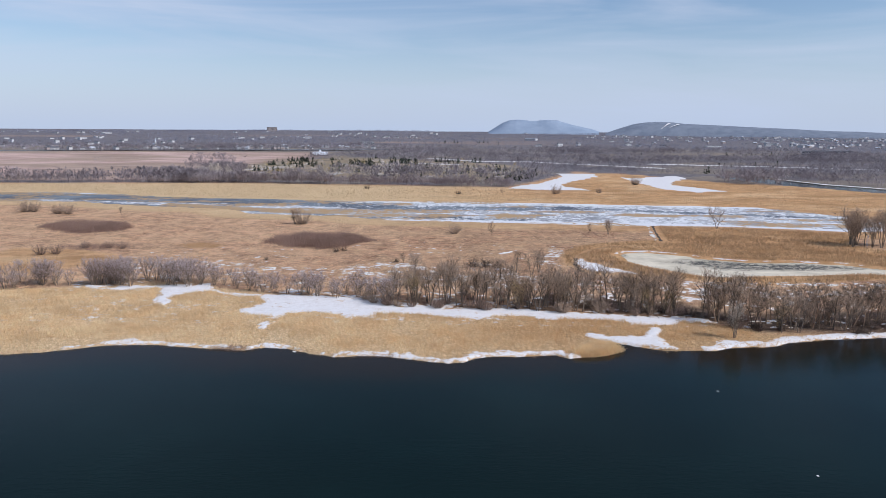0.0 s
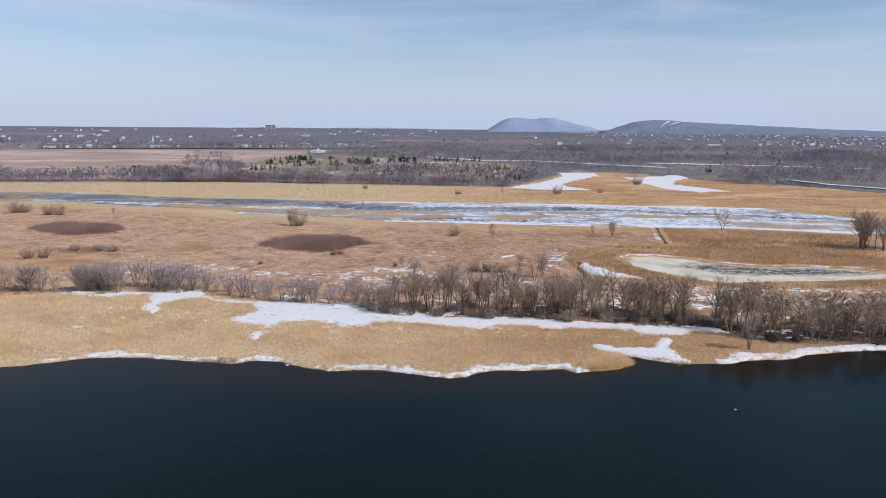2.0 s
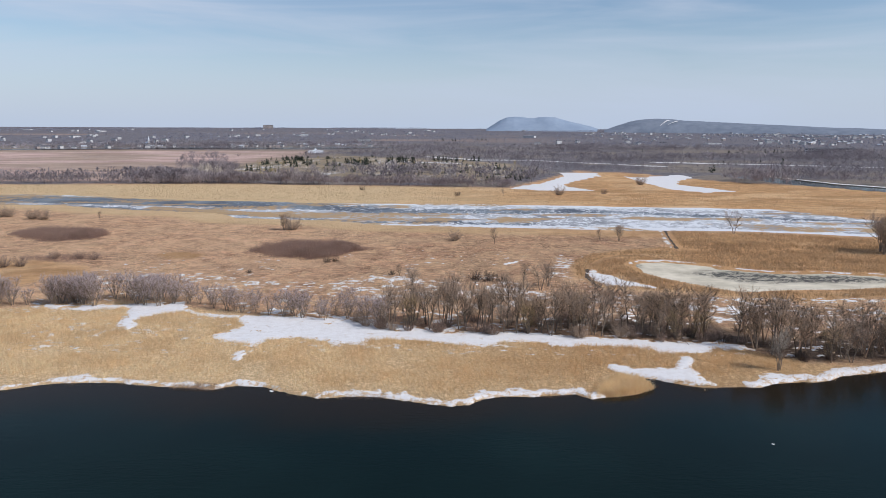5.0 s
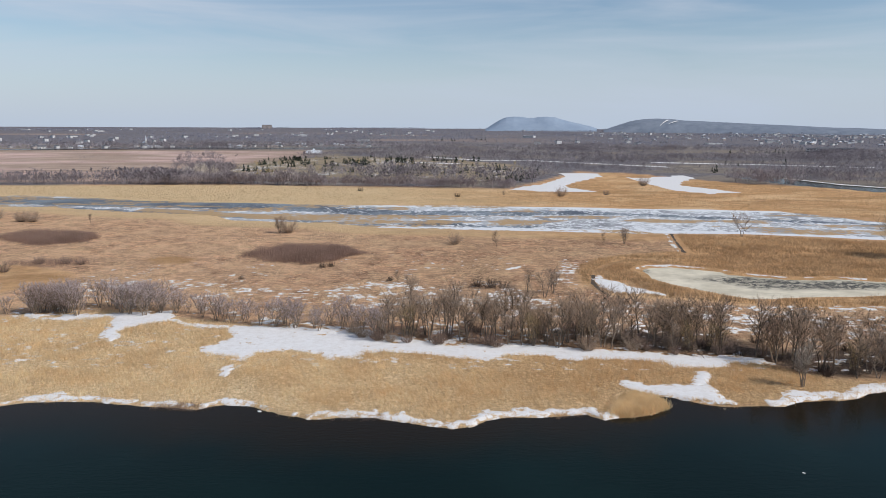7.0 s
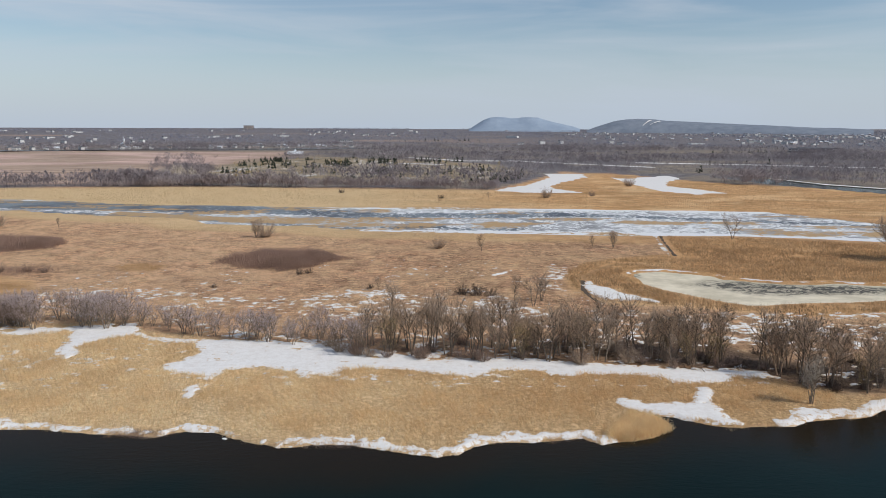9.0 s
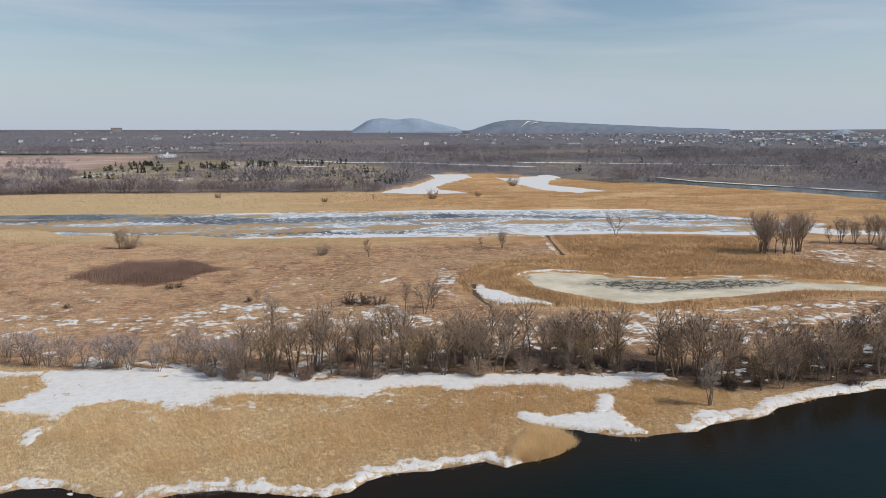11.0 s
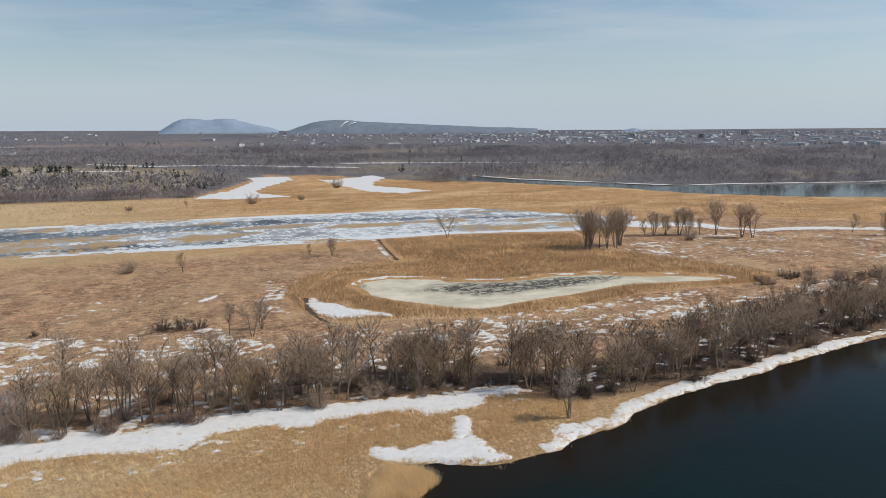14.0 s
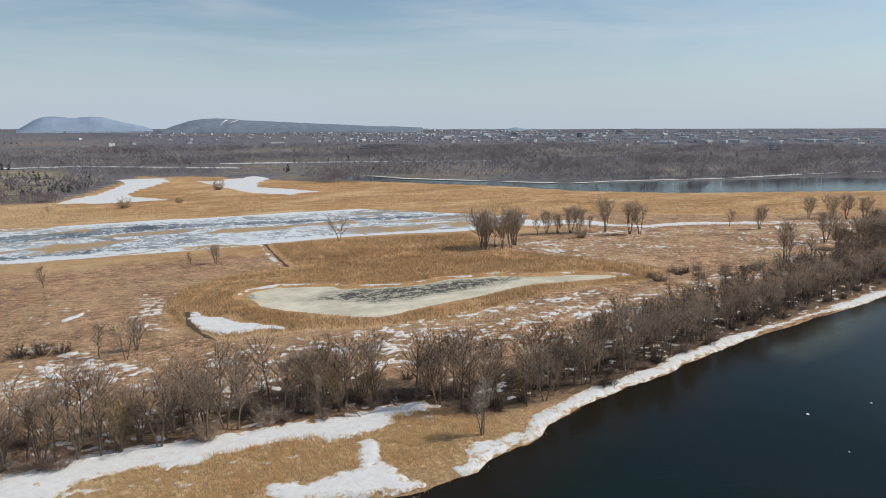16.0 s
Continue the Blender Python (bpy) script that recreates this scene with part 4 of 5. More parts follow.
def joined(name, pieces, mat):
    verts, faces, base = [], [], 0
    for v, f in pieces:
        verts += [tuple(p) for p in v]
        faces += [tuple(i + base for i in face) for face in f]
        base += len(v)
    me = bpy.data.meshes.new(name)
    me.from_pydata(verts, [], faces)
    me.materials.append(mat)
    return me


def spike(a, b, w):
    """A fine pointed twig from a to b, only millimetres thick."""
    ahead = (b - a).normalized()
    side = ahead.orthogonal().normalized() * w
    other = ahead.cross(side)
    side = side * math.cos(a.x * 40 + b.z * 70) + other * math.sin(a.x * 40 + b.z * 70)
    return [a + side, a - side, b], [(0, 1, 2)]


def limb(rng, start, ahead, length, bend, upward, steps):
    """A bent path from start."""
    p, d, out = start.copy(), ahead.normalized(), [start.copy()]
    for _ in range(steps):
        d = (d + Vector((rng.gauss(0, bend), rng.gauss(0, bend), rng.gauss(0, bend) + upward))).normalized()
        p = p + d * length / steps
        out.append(p.copy())
    return out


def bare_tree(seed, tall, stems, spread_out, limbs, twigs, mat_twig, label, low=0.3, name="bare_tree"):
    """A leafless tree of one or more stems: trunk and limbs, and a crown of boughs and fine twigs."""
    rng = random.Random(seed)
    root = new(name)
    wood, crown = [], []
    for s in range(stems):
        a = 2 * math.pi * s / max(stems, 1) + rng.uniform(-0.5, 0.5)
        out = spread_out * (0.17 if stems > 1 else 0.06)
        ahead = Vector((math.cos(a) * out, math.sin(a) * out, 1))
        h = tall * rng.uniform(0.8, 1.0)
        trunk = limb(rng, Vector((0.25 * math.cos(a) * (stems > 1), 0.25 * math.sin(a) * (stems > 1), -0.3)), ahead, h * 0.9, 0.07, 0.03, 6)
        r0 = 0.018 * h * (0.75 if stems > 2 else 1.0)
        wood.append(tube(trunk, [r0 * (1 - 0.15 * k) + 0.008 for k in range(7)], 5))
        for k in range(limbs):
            u = low + (0.98 - low) * ((k + rng.random()) / limbs) ** 0.85
            i = min(int(u * 6), 5)
            at = trunk[i].lerp(trunk[i + 1], u * 6 - i)
            b = rng.uniform(0, 2 * math.pi)
            way = Vector((math.cos(b), math.sin(b), 0.5 + 0.8 * u))
            ln = h * spread_out * (0.13 + 0.19 * math.sin(math.pi * ((u - low) / (1 - low)) ** 0.75)) * rng.uniform(0.75, 1.25)
            arm = limb(rng, at, way, ln, 0.13, 0.09, 3)
            ra = r0 * (1 - 0.7 * u) * 0.72
            wood.append(tube(arm, [ra * (1 - 0.28 * q) + 0.006 for q in range(4)], 3))
            for q in range(max(3, round(twigs * 0.45))):
                w = rng.uniform(0.15, 1.0)
                j = min(int(w * 3), 2)
                p = arm[j].lerp(arm[j + 1], w * 3 - j)
                c = rng.uniform(0, 2 * math.pi)
                d = (Vector((math.cos(c), math.sin(c), rng.uniform(0.0, 1.3))).normalized() + 0.6 * (arm[3] - arm[0]).normalized()).normalized()
                tip = p + d * h * rng.uniform(0.10, 0.22)
                wood.append(spike(p, tip, 0.042))
                for _ in range(9):
                    s0 = p.lerp(tip, rng.uniform(0.2, 1.0))
                    e = Vector((rng.gauss(0, 1), rng.gauss(0, 1), rng.gauss(0.5, 0.8))).normalized()
                    crown.append(spike(s0, s0 + (e * 0.8 + d).normalized() * h * rng.uniform(0.05, 0.12), 0.022))
    part("trunk", joined("trunk", wood, MAT_BARK_PALE if mat_twig in (MAT_TWIG_GREY, MAT_PALE, MAT_LILAC) else MAT_BARK), root)
    part("crown", joined("crown", crown, mat_twig), root)
    return tagged(root, label, "tree")


def bush(seed, tall, wide, stems, mat, label, base=0.16, name="bush", stout=0.04, twiggy=34):
    """A leafless bush: many bent stems from one stool, each with side twigs."""
    rng = random.Random(seed)
    root = new(name)
    wood, crown = [], []
    for s in range(stems):
        a = rng.uniform(0, 2 * math.pi)
        o = rng.random() ** 0.6
        start = Vector((math.cos(a) * o * wide * base, math.sin(a) * o * wide * base, -0.2))
        ahead = Vector((math.cos(a) * o ** 1.3 * wide / tall * 1.25, math.sin(a) * o ** 1.3 * wide / tall * 1.25, 1))
        h = tall * rng.uniform(0.6, 1.05) * (1 - 0.3 * o * o)
        path = limb(rng, start, ahead, h, 0.14, 0.07, 3)
        wood.append(tube(path, [stout * (1 - 0.28 * k) + 0.005 for k in range(4)], 3))
        for q in range(twiggy):
            w = rng.uniform(0.15 if base > 0.1 else 0.42, 1.0)
            j = min(int(w * 3), 2)
            p = path[j].lerp(path[j + 1], w * 3 - j)
            c = rng.uniform(0, 2 * math.pi)
            crown.append(spike(p, p + Vector((math.cos(c), math.sin(c), rng.uniform(-0.1, 1.4))).normalized() * tall * rng.uniform(0.10, 0.24 if base > 0.1 else 0.20), 0.02))
    part("stem", joined("stem", wood, MAT_BARK_PALE if mat == MAT_TWIG_GREY else MAT_BARK), root)
    part("crown", joined("crown", crown, mat), root)
    return tagged(root, label, "tree" if name == "bare_tree" else "bush")


def plant(proto, x, y, turn, size, lean=0.0, group=""):
    z = float(height(np.array([x]), np.array([y]))[0])
    ob = copy_thing(proto, pose(x, y, max(z, -0.3), lean, 0, turn))
    ob.scale = (size, size, size)
    if group:
        ob["group"] = group
    return ob


def grove(name, items, label):
    """Trees too close together to tell apart, joined: items of (prototype, pose, size)."""
    verts, faces, slots, base = [], [], [], 0
    cache = {}
    for proto, m, size in items:
        for slot, piece in enumerate(proto.children):
            if piece.data.name not in cache:
                co = np.empty(3 * len(piece.data.vertices))
                piece.data.vertices.foreach_get("co", co)
                cache[piece.data.name] = (co.reshape(-1, 3), [tuple(p.vertices) for p in piece.data.polygons])
            co, polys = cache[piece.data.name]
            mat = np.array(m @ Matrix.Scale(size, 4))
            verts.append(co @ mat[:3, :3].T + mat[:3, 3])
            faces += [tuple(i + base for i in p) for p in polys]
            slots += [slot] * len(polys)
            base += len(co)
    me = bpy.data.meshes.new(name)
    me.from_pydata(np.concatenate(verts).tolist(), [], faces)
    me.materials.append(MAT_BARK)
    me.materials.append(MAT_TWIG)
    me.polygons.foreach_set("material_index", slots)
    return tagged(new(name, me), label, "trees", kind="stuff")


TREES = [bare_tree(11, 11.0, 1, 1.45, 16, 13, MAT_TWIG_GREY, "leafless grey-barked tree in the shore belt", 0.35),
         bare_tree(12, 12.5, 1, 1.15, 17, 11, MAT_TWIG, "tall leafless tree in the shore belt", 0.4),
         bare_tree(13, 11.0, 2, 1.1, 10, 11, MAT_TWIG, "twin-stemmed leafless tree in the shore belt", 0.4),
         bare_tree(14, 11.5, 3, 1.05, 10, 12, MAT_TWIG_GREY, "leafless tree with three stems in the shore belt", 0.4),
         bare_tree(15, 9.0, 1, 1.2, 17, 13, MAT_TWIG, "small leafless tree with a broad crown", 0.25),
         bare_tree(16, 10.0, 5, 1.05, 9, 14, MAT_TWIG, "many-stemmed leafless tree on the marsh", 0.2),
         bare_tree(17, 7.0, 6, 1.7, 7, 9, MAT_LILAC, "lilac-grey leafless willow behind the reed bed", 0.2, "willow"),
         bare_tree(18, 6.5, 4, 1.4, 7, 8, MAT_LILAC, "slender lilac-grey leafless willow behind the reed bed", 0.25, "willow"),
         bare_tree(19, 10.0, 5, 1.35, 12, 12, MAT_TWIG_GREY, "rounded leafless tree of several stems on the marsh", 0.3),
         bare_tree(20, 13.0, 4, 1.15, 14, 12, MAT_TWIG_GREY, "tall leafless tree of several stems on the marsh", 0.35),
         bare_tree(21, 9.0, 5, 0.42, 8, 8, MAT_PALE, "pale fan-shaped leafless tree at the water's edge", 0.35),
         bare_tree(31, 9.0, 5, 0.95, 8, 9, MAT_OLIVE, "low bushy leafless willow with olive twigs", 0.15, "willow"),
         bare_tree(32, 10.5, 2, 1.5, 12, 13, MAT_TWIG_GREY, "spreading leafless tree with a wide pale crown", 0.3)]
BUSHES = [bush(21, 4.0, 4.5, 34, MAT_WILLOW, "leafless reddish-brown willow bush"),
          bush(22, 3.2, 5.0, 36, MAT_BRUSH, "low leafless bush of grey-brown twigs"),
          bush(23, 5.0, 5.0, 52, MAT_TWIG_GREY, "rounded leafless bush with pale grey twigs")]

rng = random.Random(5)
# the belt along the shore
belt, behind, tries = [], [], 0
while len(belt) < 400 and tries < 20000:
    tries += 1
    px = rng.uniform(-150, 345)
    if px < -20 and rng.random() > (0.8 if px > -50 else 0.42):
        continue
    front = float(np.interp(px, BAND_X, BAND_Y))
    deep = np.interp(px, [-150, -60, 0, 60, 110, 160, 220, 345], [6, 8, 12, 13, 14, 17, 22, 30])
    py = front + 1.5 + deep * rng.random() ** 1.1
    if any((px - qx) ** 2 + (py - qy) ** 2 < (1.7 if px > 0 else 2.4) ** 2 for qx, qy in belt):
        continue
    belt.append((px, py))
    if px < -16:
        proto, size = (TREES[6], rng.uniform(0.7, 1.25)) if rng.random() < 0.5 else (TREES[7], rng.uniform(0.7, 1.2))
    else:
        proto, size = TREES[rng.choice((0, 1, 1, 2, 3, 12, 11 if px < 130 else 0))], rng.uniform(0.75, 1.2) * (0.9 if px > 100 else 1.0)
    if px > 60 and py - front > 0.42 * deep:
        behind.append((proto, pose(px, py, 0.1, rng.uniform(-4, 4), 0, rng.uniform(0, 360)), size))
    else:
        plant(proto, px, py, rng.uniform(0, 360), size, rng.uniform(-4, 4), "trees of the shore belt")
for _ in range(170):
    px = rng.uniform(-30, 345)
    front = float(np.interp(px, BAND_X, BAND_Y))
    plant(BUSHES[rng.choice((0, 1, 1, 1) if px > 60 else (0, 0, 2))], px, front + (rng.random() ** 1.5) * (24 if px > 0 else 8), rng.uniform(0, 360), rng.uniform(0.6, 1.1), 0, "undergrowth of the shore belt")

for _ in range(24):
    px = rng.uniform(85, 345)
    behind.append((TREES[rng.choice((0, 1, 2, 4))], pose(px, float(np.interp(px, BAND_X, BAND_Y)) + rng.uniform(3, 20), 0.1, 0, 0, rng.uniform(0, 360)), rng.uniform(0.55, 0.85)))
grove("belt_trees", behind, "dense leafless trees in the depth of the shore belt")

# single trees and bushes of the marsh
for px, py, proto, size in ((78, 186, TREES[10], 1.15), (153.6, 401, TREES[12], 1.2), (-10, 246, TREES[12], 1.15), (33.5, 267, TREES[12], 0.95), (28.2, 271, TREES[4], 1.15), (37, 273, TREES[8], 0.75), (6, 373, BUSHES[2], 1.35),
                            (25, 365, TREES[4], 1.0), (78, 379, TREES[4], 0.7), (87, 376, TREES[8], 0.75), (-84, 405, TREES[8], 0.85), (-80, 406, BUSHES[2], 1.95), (-263, 451, BUSHES[2], 1.8), (-258, 452, BUSHES[2], 1.6), (-238, 442, BUSHES[2], 1.6), (-231, 441, BUSHES[2], 1.7),
                            (-197, 438, TREES[4], 0.7), (-171, 301, BUSHES[0], 1.5), (-165, 303, BUSHES[0], 1.4), (-160, 318, BUSHES[0], 1.1), (-150, 319, BUSHES[0], 1.1), (-143, 318, BUSHES[0], 1.0), (-47, 315, BUSHES[1], 0.9), (-44, 317, BUSHES[1], 0.8), (-73, 293, BUSHES[1], 0.6), (17, 281, BUSHES[1], 1.5), (12, 283, BUSHES[1], 1.4), (21, 280, BUSHES[1], 1.2), (-16, 288, TREES[4], 0.6), (-19, 291, BUSHES[1], 0.7),
                            (95, 610, BUSHES[2], 1.9), (12, 600, BUSHES[1], 1.3), (49, 601, TREES[4], 0.7), (134, 622, BUSHES[0], 1.4), (191, 719, BUSHES[2], 2.2), (-68, 644, BUSHES[1], 1.3),
                            (245, 362, TREES[4], 1.15), (252, 363, TREES[8], 1.15), (257, 360, TREES[8], 1.02), (264, 358, TREES[8], 1.34), (268, 356, TREES[8], 1.22), (257, 343, BUSHES[2], 1.5), (274, 354, TREES[4], 1.15), (282, 351, TREES[9], 1.47), (286, 338, TREES[9], 1.41), (290, 335, TREES[3], 1.34),
                            (350, 325, TREES[4], 1.28), (356, 311, TREES[8], 1.22), (364, 300, BUSHES[0], 1.9), (421, 321, TREES[8], 1.28), (433, 314, TREES[8], 1.34), (440, 309, TREES[8], 1.41), (449, 303, TREES[8], 1.28), (456, 300, BUSHES[2], 2.0),
                            (342, 268, TREES[8], 1.47), (273, 247, TREES[3], 1.34), (277, 248, TREES[3], 1.22), (296, 249, TREES[0], 1.02), (330, 256, TREES[8], 1.22), (338, 250, TREES[9], 1.15), (346, 246, TREES[8], 1.34), (352, 252, TREES[9], 1.15), (360, 246, TREES[8], 1.34), (368, 250, TREES[8], 1.28)):
    plant(proto, px, py, rng.uniform(0, 360), size)
for _ in range(13):
    plant(rng.choice((TREES[1], TREES[9], TREES[1], TREES[3])), 206 + rng.uniform(-10, 12), 345 + rng.uniform(-6, 6), rng.uniform(0, 360), rng.uniform(1.15, 1.55), 0, "clump of trees by the channel")
for _ in range(22):
    plant(TREES[6], rng.choice((-142, -115, -112, -91)) + rng.gauss(0, 3.5), 246 + rng.uniform(-5, 5), rng.uniform(0, 360), rng.uniform(1.0, 1.35), 0, "willows behind the reed bed")
for _ in range(120):
    px, py = rng.uniform(192, 305), rng.uniform(222, 266)
    if float(inside(px, py, [(197, 264), (228, 262), (290, 244), (304, 226), (250, 222), (205, 228)])) > 0 and rng.random() < 0.6:
        plant(BUSHES[rng.choice((0, 0, 1, 2))], px, py, rng.uniform(0, 360), rng.uniform(0.6, 1.1), 0, "shrubs by the tip of the pond")
fallen = plant(TREES[4], 63.5, 204.5, 200, 0.6, 62)
tagged(fallen, "broken leafless tree leaning over the snow")
far_grove = [(TREES[rng.choice((6, 8, 8))], pose(rng.uniform(328, 410), rng.uniform(240, 274), 0.1, 0, 0, rng.uniform(0, 360)), rng.uniform(0.8, 1.25)) for _ in range(18)]
grove("willow_grove", far_grove, "dense grey-lilac grove of bare willows by the snow patches")
for proto in TREES + BUSHES:
    for o in (*proto.children_recursive, proto):
        bpy.data.objects.remove(o)


def thicket(poly, seed, label, tall=4.4, many=24000):
    """A dense round thicket of thin upright shoots."""
    c = np.array(poly, float)
    pts = scatter(many, (*(c.min(0) - 6), *(c.max(0) + 6)), lambda x, y: step01(inside(x, y, poly) + 7 * fbm(x, y, 12, 4, seed), -1, 4), seed)
    ob = blades("thicket", pts, tall, 0.022, 0.34, 4, MAT_THICKET, label, "bushes", seed, poly)
    return ob


thicket(THICKET_WEST, 71, "dense purple-brown thicket of bare willow shoots")
thicket(BRUSH_WEST, 73, "low brush of bare willow shoots on the marsh", 3.0, 3500)
thicket(THICKET_MID, 72, "dense purple-brown thicket of bare willow shoots")


for k, (poly, many) in enumerate((([(-60, 171), (-58, 175), (-46, 175), (-44, 171)], 900), ([(-24, 165), (-22, 169), (-12, 170), (-10, 166)], 500), ([(20, 167), (22, 171), (32, 172), (30, 167)], 500))):
    c = np.array(poly, float)
    blades("shore_twigs", scatter(many, (*c.min(0), *c.max(0)), lambda x, y: step01(inside(x, y, poly), 0, 1) * (land(x, y) > -2.0), 75 + k), 0.8, 0.02, 0.5, 4, MAT_WILLOW,
           "dark red-brown brush at the water's edge", "brush", 75 + k)


# ---- far woods ----
def woods(name, pts, tall, mat, label, seed, tufts=14, fine=1.0, shape="round"):
    """Many small far trees: a stem, and a crown of small tilted tufts of twigs or needles in a round, broom-like or pointed outline."""
    rng = np.random.default_rng(seed)
    k = len(pts)
    z = height(pts[:, 0], pts[:, 1])
    h = tall * rng.uniform(0.6, 1.15, k) * (1 + 0.35 * fbm(pts[:, 0], pts[:, 1], 50, 3, seed + 5))
    h = h * (0.55 + 0.6 * step01(fbm(pts[:, 0] * 0.6, pts[:, 1] * 1.8, 170, 3, seed + 6), -0.2, 0.15))
    at = np.stack([pts[:, 0], pts[:, 1], z - 0.3], 1)
    full = rng.uniform(0.26, 0.42, k)
    turn = rng.uniform(0, np.pi, k)
    side = np.stack([np.cos(turn), np.sin(turn), 0 * turn], 1) * (0.018 * h)[:, None]
    verts = [np.stack([at + side, at - side, at + np.stack([0 * h, 0 * h, 0.8 * h], 1)], 1)]
    for _ in range(tufts):
        a, u, v = rng.uniform(0, 2 * np.pi, k), rng.uniform(0, 1, k), rng.uniform(0, 1, k)
        if shape == "pointed":
            up = 0.06 + 0.9 * u ** 1.4
            r = (1.02 - up) * (0.35 + 0.65 * v) * full * 0.95
            wide, long = h * rng.uniform(0.10, 0.20, k) * (1.2 - 0.7 * up) * fine, h * rng.uniform(0.14, 0.24, k) * fine
            rise = rng.uniform(0.2, 1.0, k)
        else:
            el = np.arccos(1 - 2 * u)
            reach = 0.45 + 0.55 * v ** 0.5
            up = 0.60 + 0.37 * reach * np.cos(el)
            r = full * reach * np.sin(el) * (1.15 if shape == "round" else 0.85)
            wide, long = h * rng.uniform(0.022, 0.055, k) * fine, h * rng.uniform(0.16, 0.30, k)
            rise = rng.uniform(0.4, 2.2, k)
        c = at + np.stack([h * r * np.cos(a), h * r * np.sin(a), h * up], 1)
        b = a + rng.normal(0, 0.7, k)
        d = np.stack([np.cos(b), np.sin(b), rise], 1)
        d /= np.linalg.norm(d, axis=1)[:, None]
        q = rng.normal(0, 1, (k, 3))
        w = np.cross(d, q)
        w /= np.linalg.norm(w, axis=1)[:, None]
        verts.append(np.stack([c - 0.5 * d * long[:, None], c + 0.35 * d * long[:, None] + w * wide[:, None], c + 0.5 * d * long[:, None] - w * wide[:, None]], 1))
    verts = np.stack(verts, 1).reshape(-1, 3)
    ob = new(name, mesh_from(name, verts, np.arange(len(verts)).reshape(-1, 3), mat))
    return tagged(ob, label, "trees", kind="stuff")


def view_sector(count, r0, r1, seed, keep):
    rng = np.random.default_rng(seed)
    r = np.sqrt(rng.uniform(r0 * r0, r1 * r1, count))
    a = np.radians(rng.uniform(-36, 70, count))
    p = np.stack([r * np.sin(a), 45 + r * np.cos(a)], 1)
    return p[rng.uniform(0, 1, count) < keep(p[:, 0], p[:, 1])]


def dry(x, y):
    w = np.maximum(np.maximum(inside(x, y, FAR_RIVER), inside(x, y, BACK_RIVER)), np.maximum(inside(x, y, BAY_WEST), inside(x, y, BAY_EAST)))
    return w < -6


PARK = [(-265, 745), (-290, 1060), (-204, 1380), (110, 1134), (150, 900), (60, 720), (-100, 720)]
OPEN_POINT = [(60, 650), (100, 745), (145, 900), (260, 900), (300, 760), (330, 650)]


def wood_here(x, y):
    beyond = y - np.interp(x, edge_x, edge_y)
    k = step01(beyond, 0, 10) * dry(x, y)
    k = k * (1 - 0.997 * step01(-x - 190, 0, 60) * step01(beyond, 50, 80) * step01(1560 - y, 0, 60))
    k = k * (1 - step01(inside(x, y, PARK), 0, 30) * (1 - 0.75 * step01(fbm(x, y, 70, 3, 283), 0.0, 0.2)))
    k = k * (1 - 0.95 * step01(inside(x, y, OPEN_POINT), -5, 5))
    k = k * (0.08 + 0.92 * step01(fbm(x * 0.7, y * 2.0, 130, 3, 84), -0.12, 0.06))
    return k * (1 - 0.5 * step01(np.hypot(x, y), 1500, 2200))


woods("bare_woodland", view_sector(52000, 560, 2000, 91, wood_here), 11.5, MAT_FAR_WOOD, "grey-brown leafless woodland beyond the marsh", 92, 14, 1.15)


def edge_here(x, y):
    d = y - np.interp(x, edge_x, edge_y)
    west = (x < -190) * step01(d, 0, 4) * step01(60 - d, 0, 20)
    north = (x > -190) * (x < 70) * step01(d, 2, 6) * step01(36 - d, 0, 14) * 0.8
    bank = step01(34 - along(x, y, FAR_BANK), 0, 14) * (along(x, y, FAR_BANK) > 5) * (inside(x, y, FAR_RIVER) < -6)
    point = step01(inside(x, y, [(285, 735), (300, 800), (345, 830), (372, 760), (345, 720)]), 0, 6)
    stand = step01(inside(x, y, [(-262, 800), (-330, 960), (-270, 960), (-240, 900), (-225, 780)]), -5, 5)
    far_stand = step01(inside(x, y, [(-400, 1130), (-330, 920), (-280, 960), (-330, 1150)]), -5, 5) * 0.5
    return np.clip(west + north + bank + point + stand + far_stand, 0, 1) * step01(fbm(x, y, 45, 3, 193), -0.45, -0.1)


woods("woodland_edge", np.concatenate([scatter(15000, (-700, 560, 950, 1160), edge_here, 191), scatter(3600, (-330, 640, 75, 760), edge_here, 194)]), 13.0, MAT_EDGE_WOOD,
      "dense leafless trees along the edge of the far woods", 192, 44, 0.62)
woods("tall_poplars", scatter(900, (-270, 725, -215, 790), lambda x, y: (inside(x, y, [(-258, 736), (-262, 778), (-224, 778), (-220, 734)]) > 0) * 0.05, 195), 23.0, MAT_POPLAR,
      "tall pale leafless poplars at the edge of the fields", 199, 90, 0.5, "broom")
woods("field_shrubs", scatter(1500, (-1000, 740, -220, 1520), lambda x, y: 0.14 * step01(fbm(x, y, 130, 3, 183), 0.15, 0.4), 184), 4.5, MAT_FAR_WOOD, "scattered low shrubs on the far fields", 185)


def village_here(x, y):
    d = y - np.interp(x, [-1500, -898, -719, -587, -400, -250, -100], [1450, 1530, 1625, 1705, 1740, 1800, 1840])
    return dry(x, y) * step01(d, -6, 0) * step01(330 - d, 0, 60) * (x < -80) * (0.3 + 0.7 * step01(fbm(x, y, 60, 3, 187), -0.3, 0.1))


woods("village_trees", scatter(7000, (-1400, 1440, -80, 2150), village_here, 186), 8.0, MAT_VILLAGE_WOOD, "grey leafless trees between the village houses", 188, 10, 1.3)


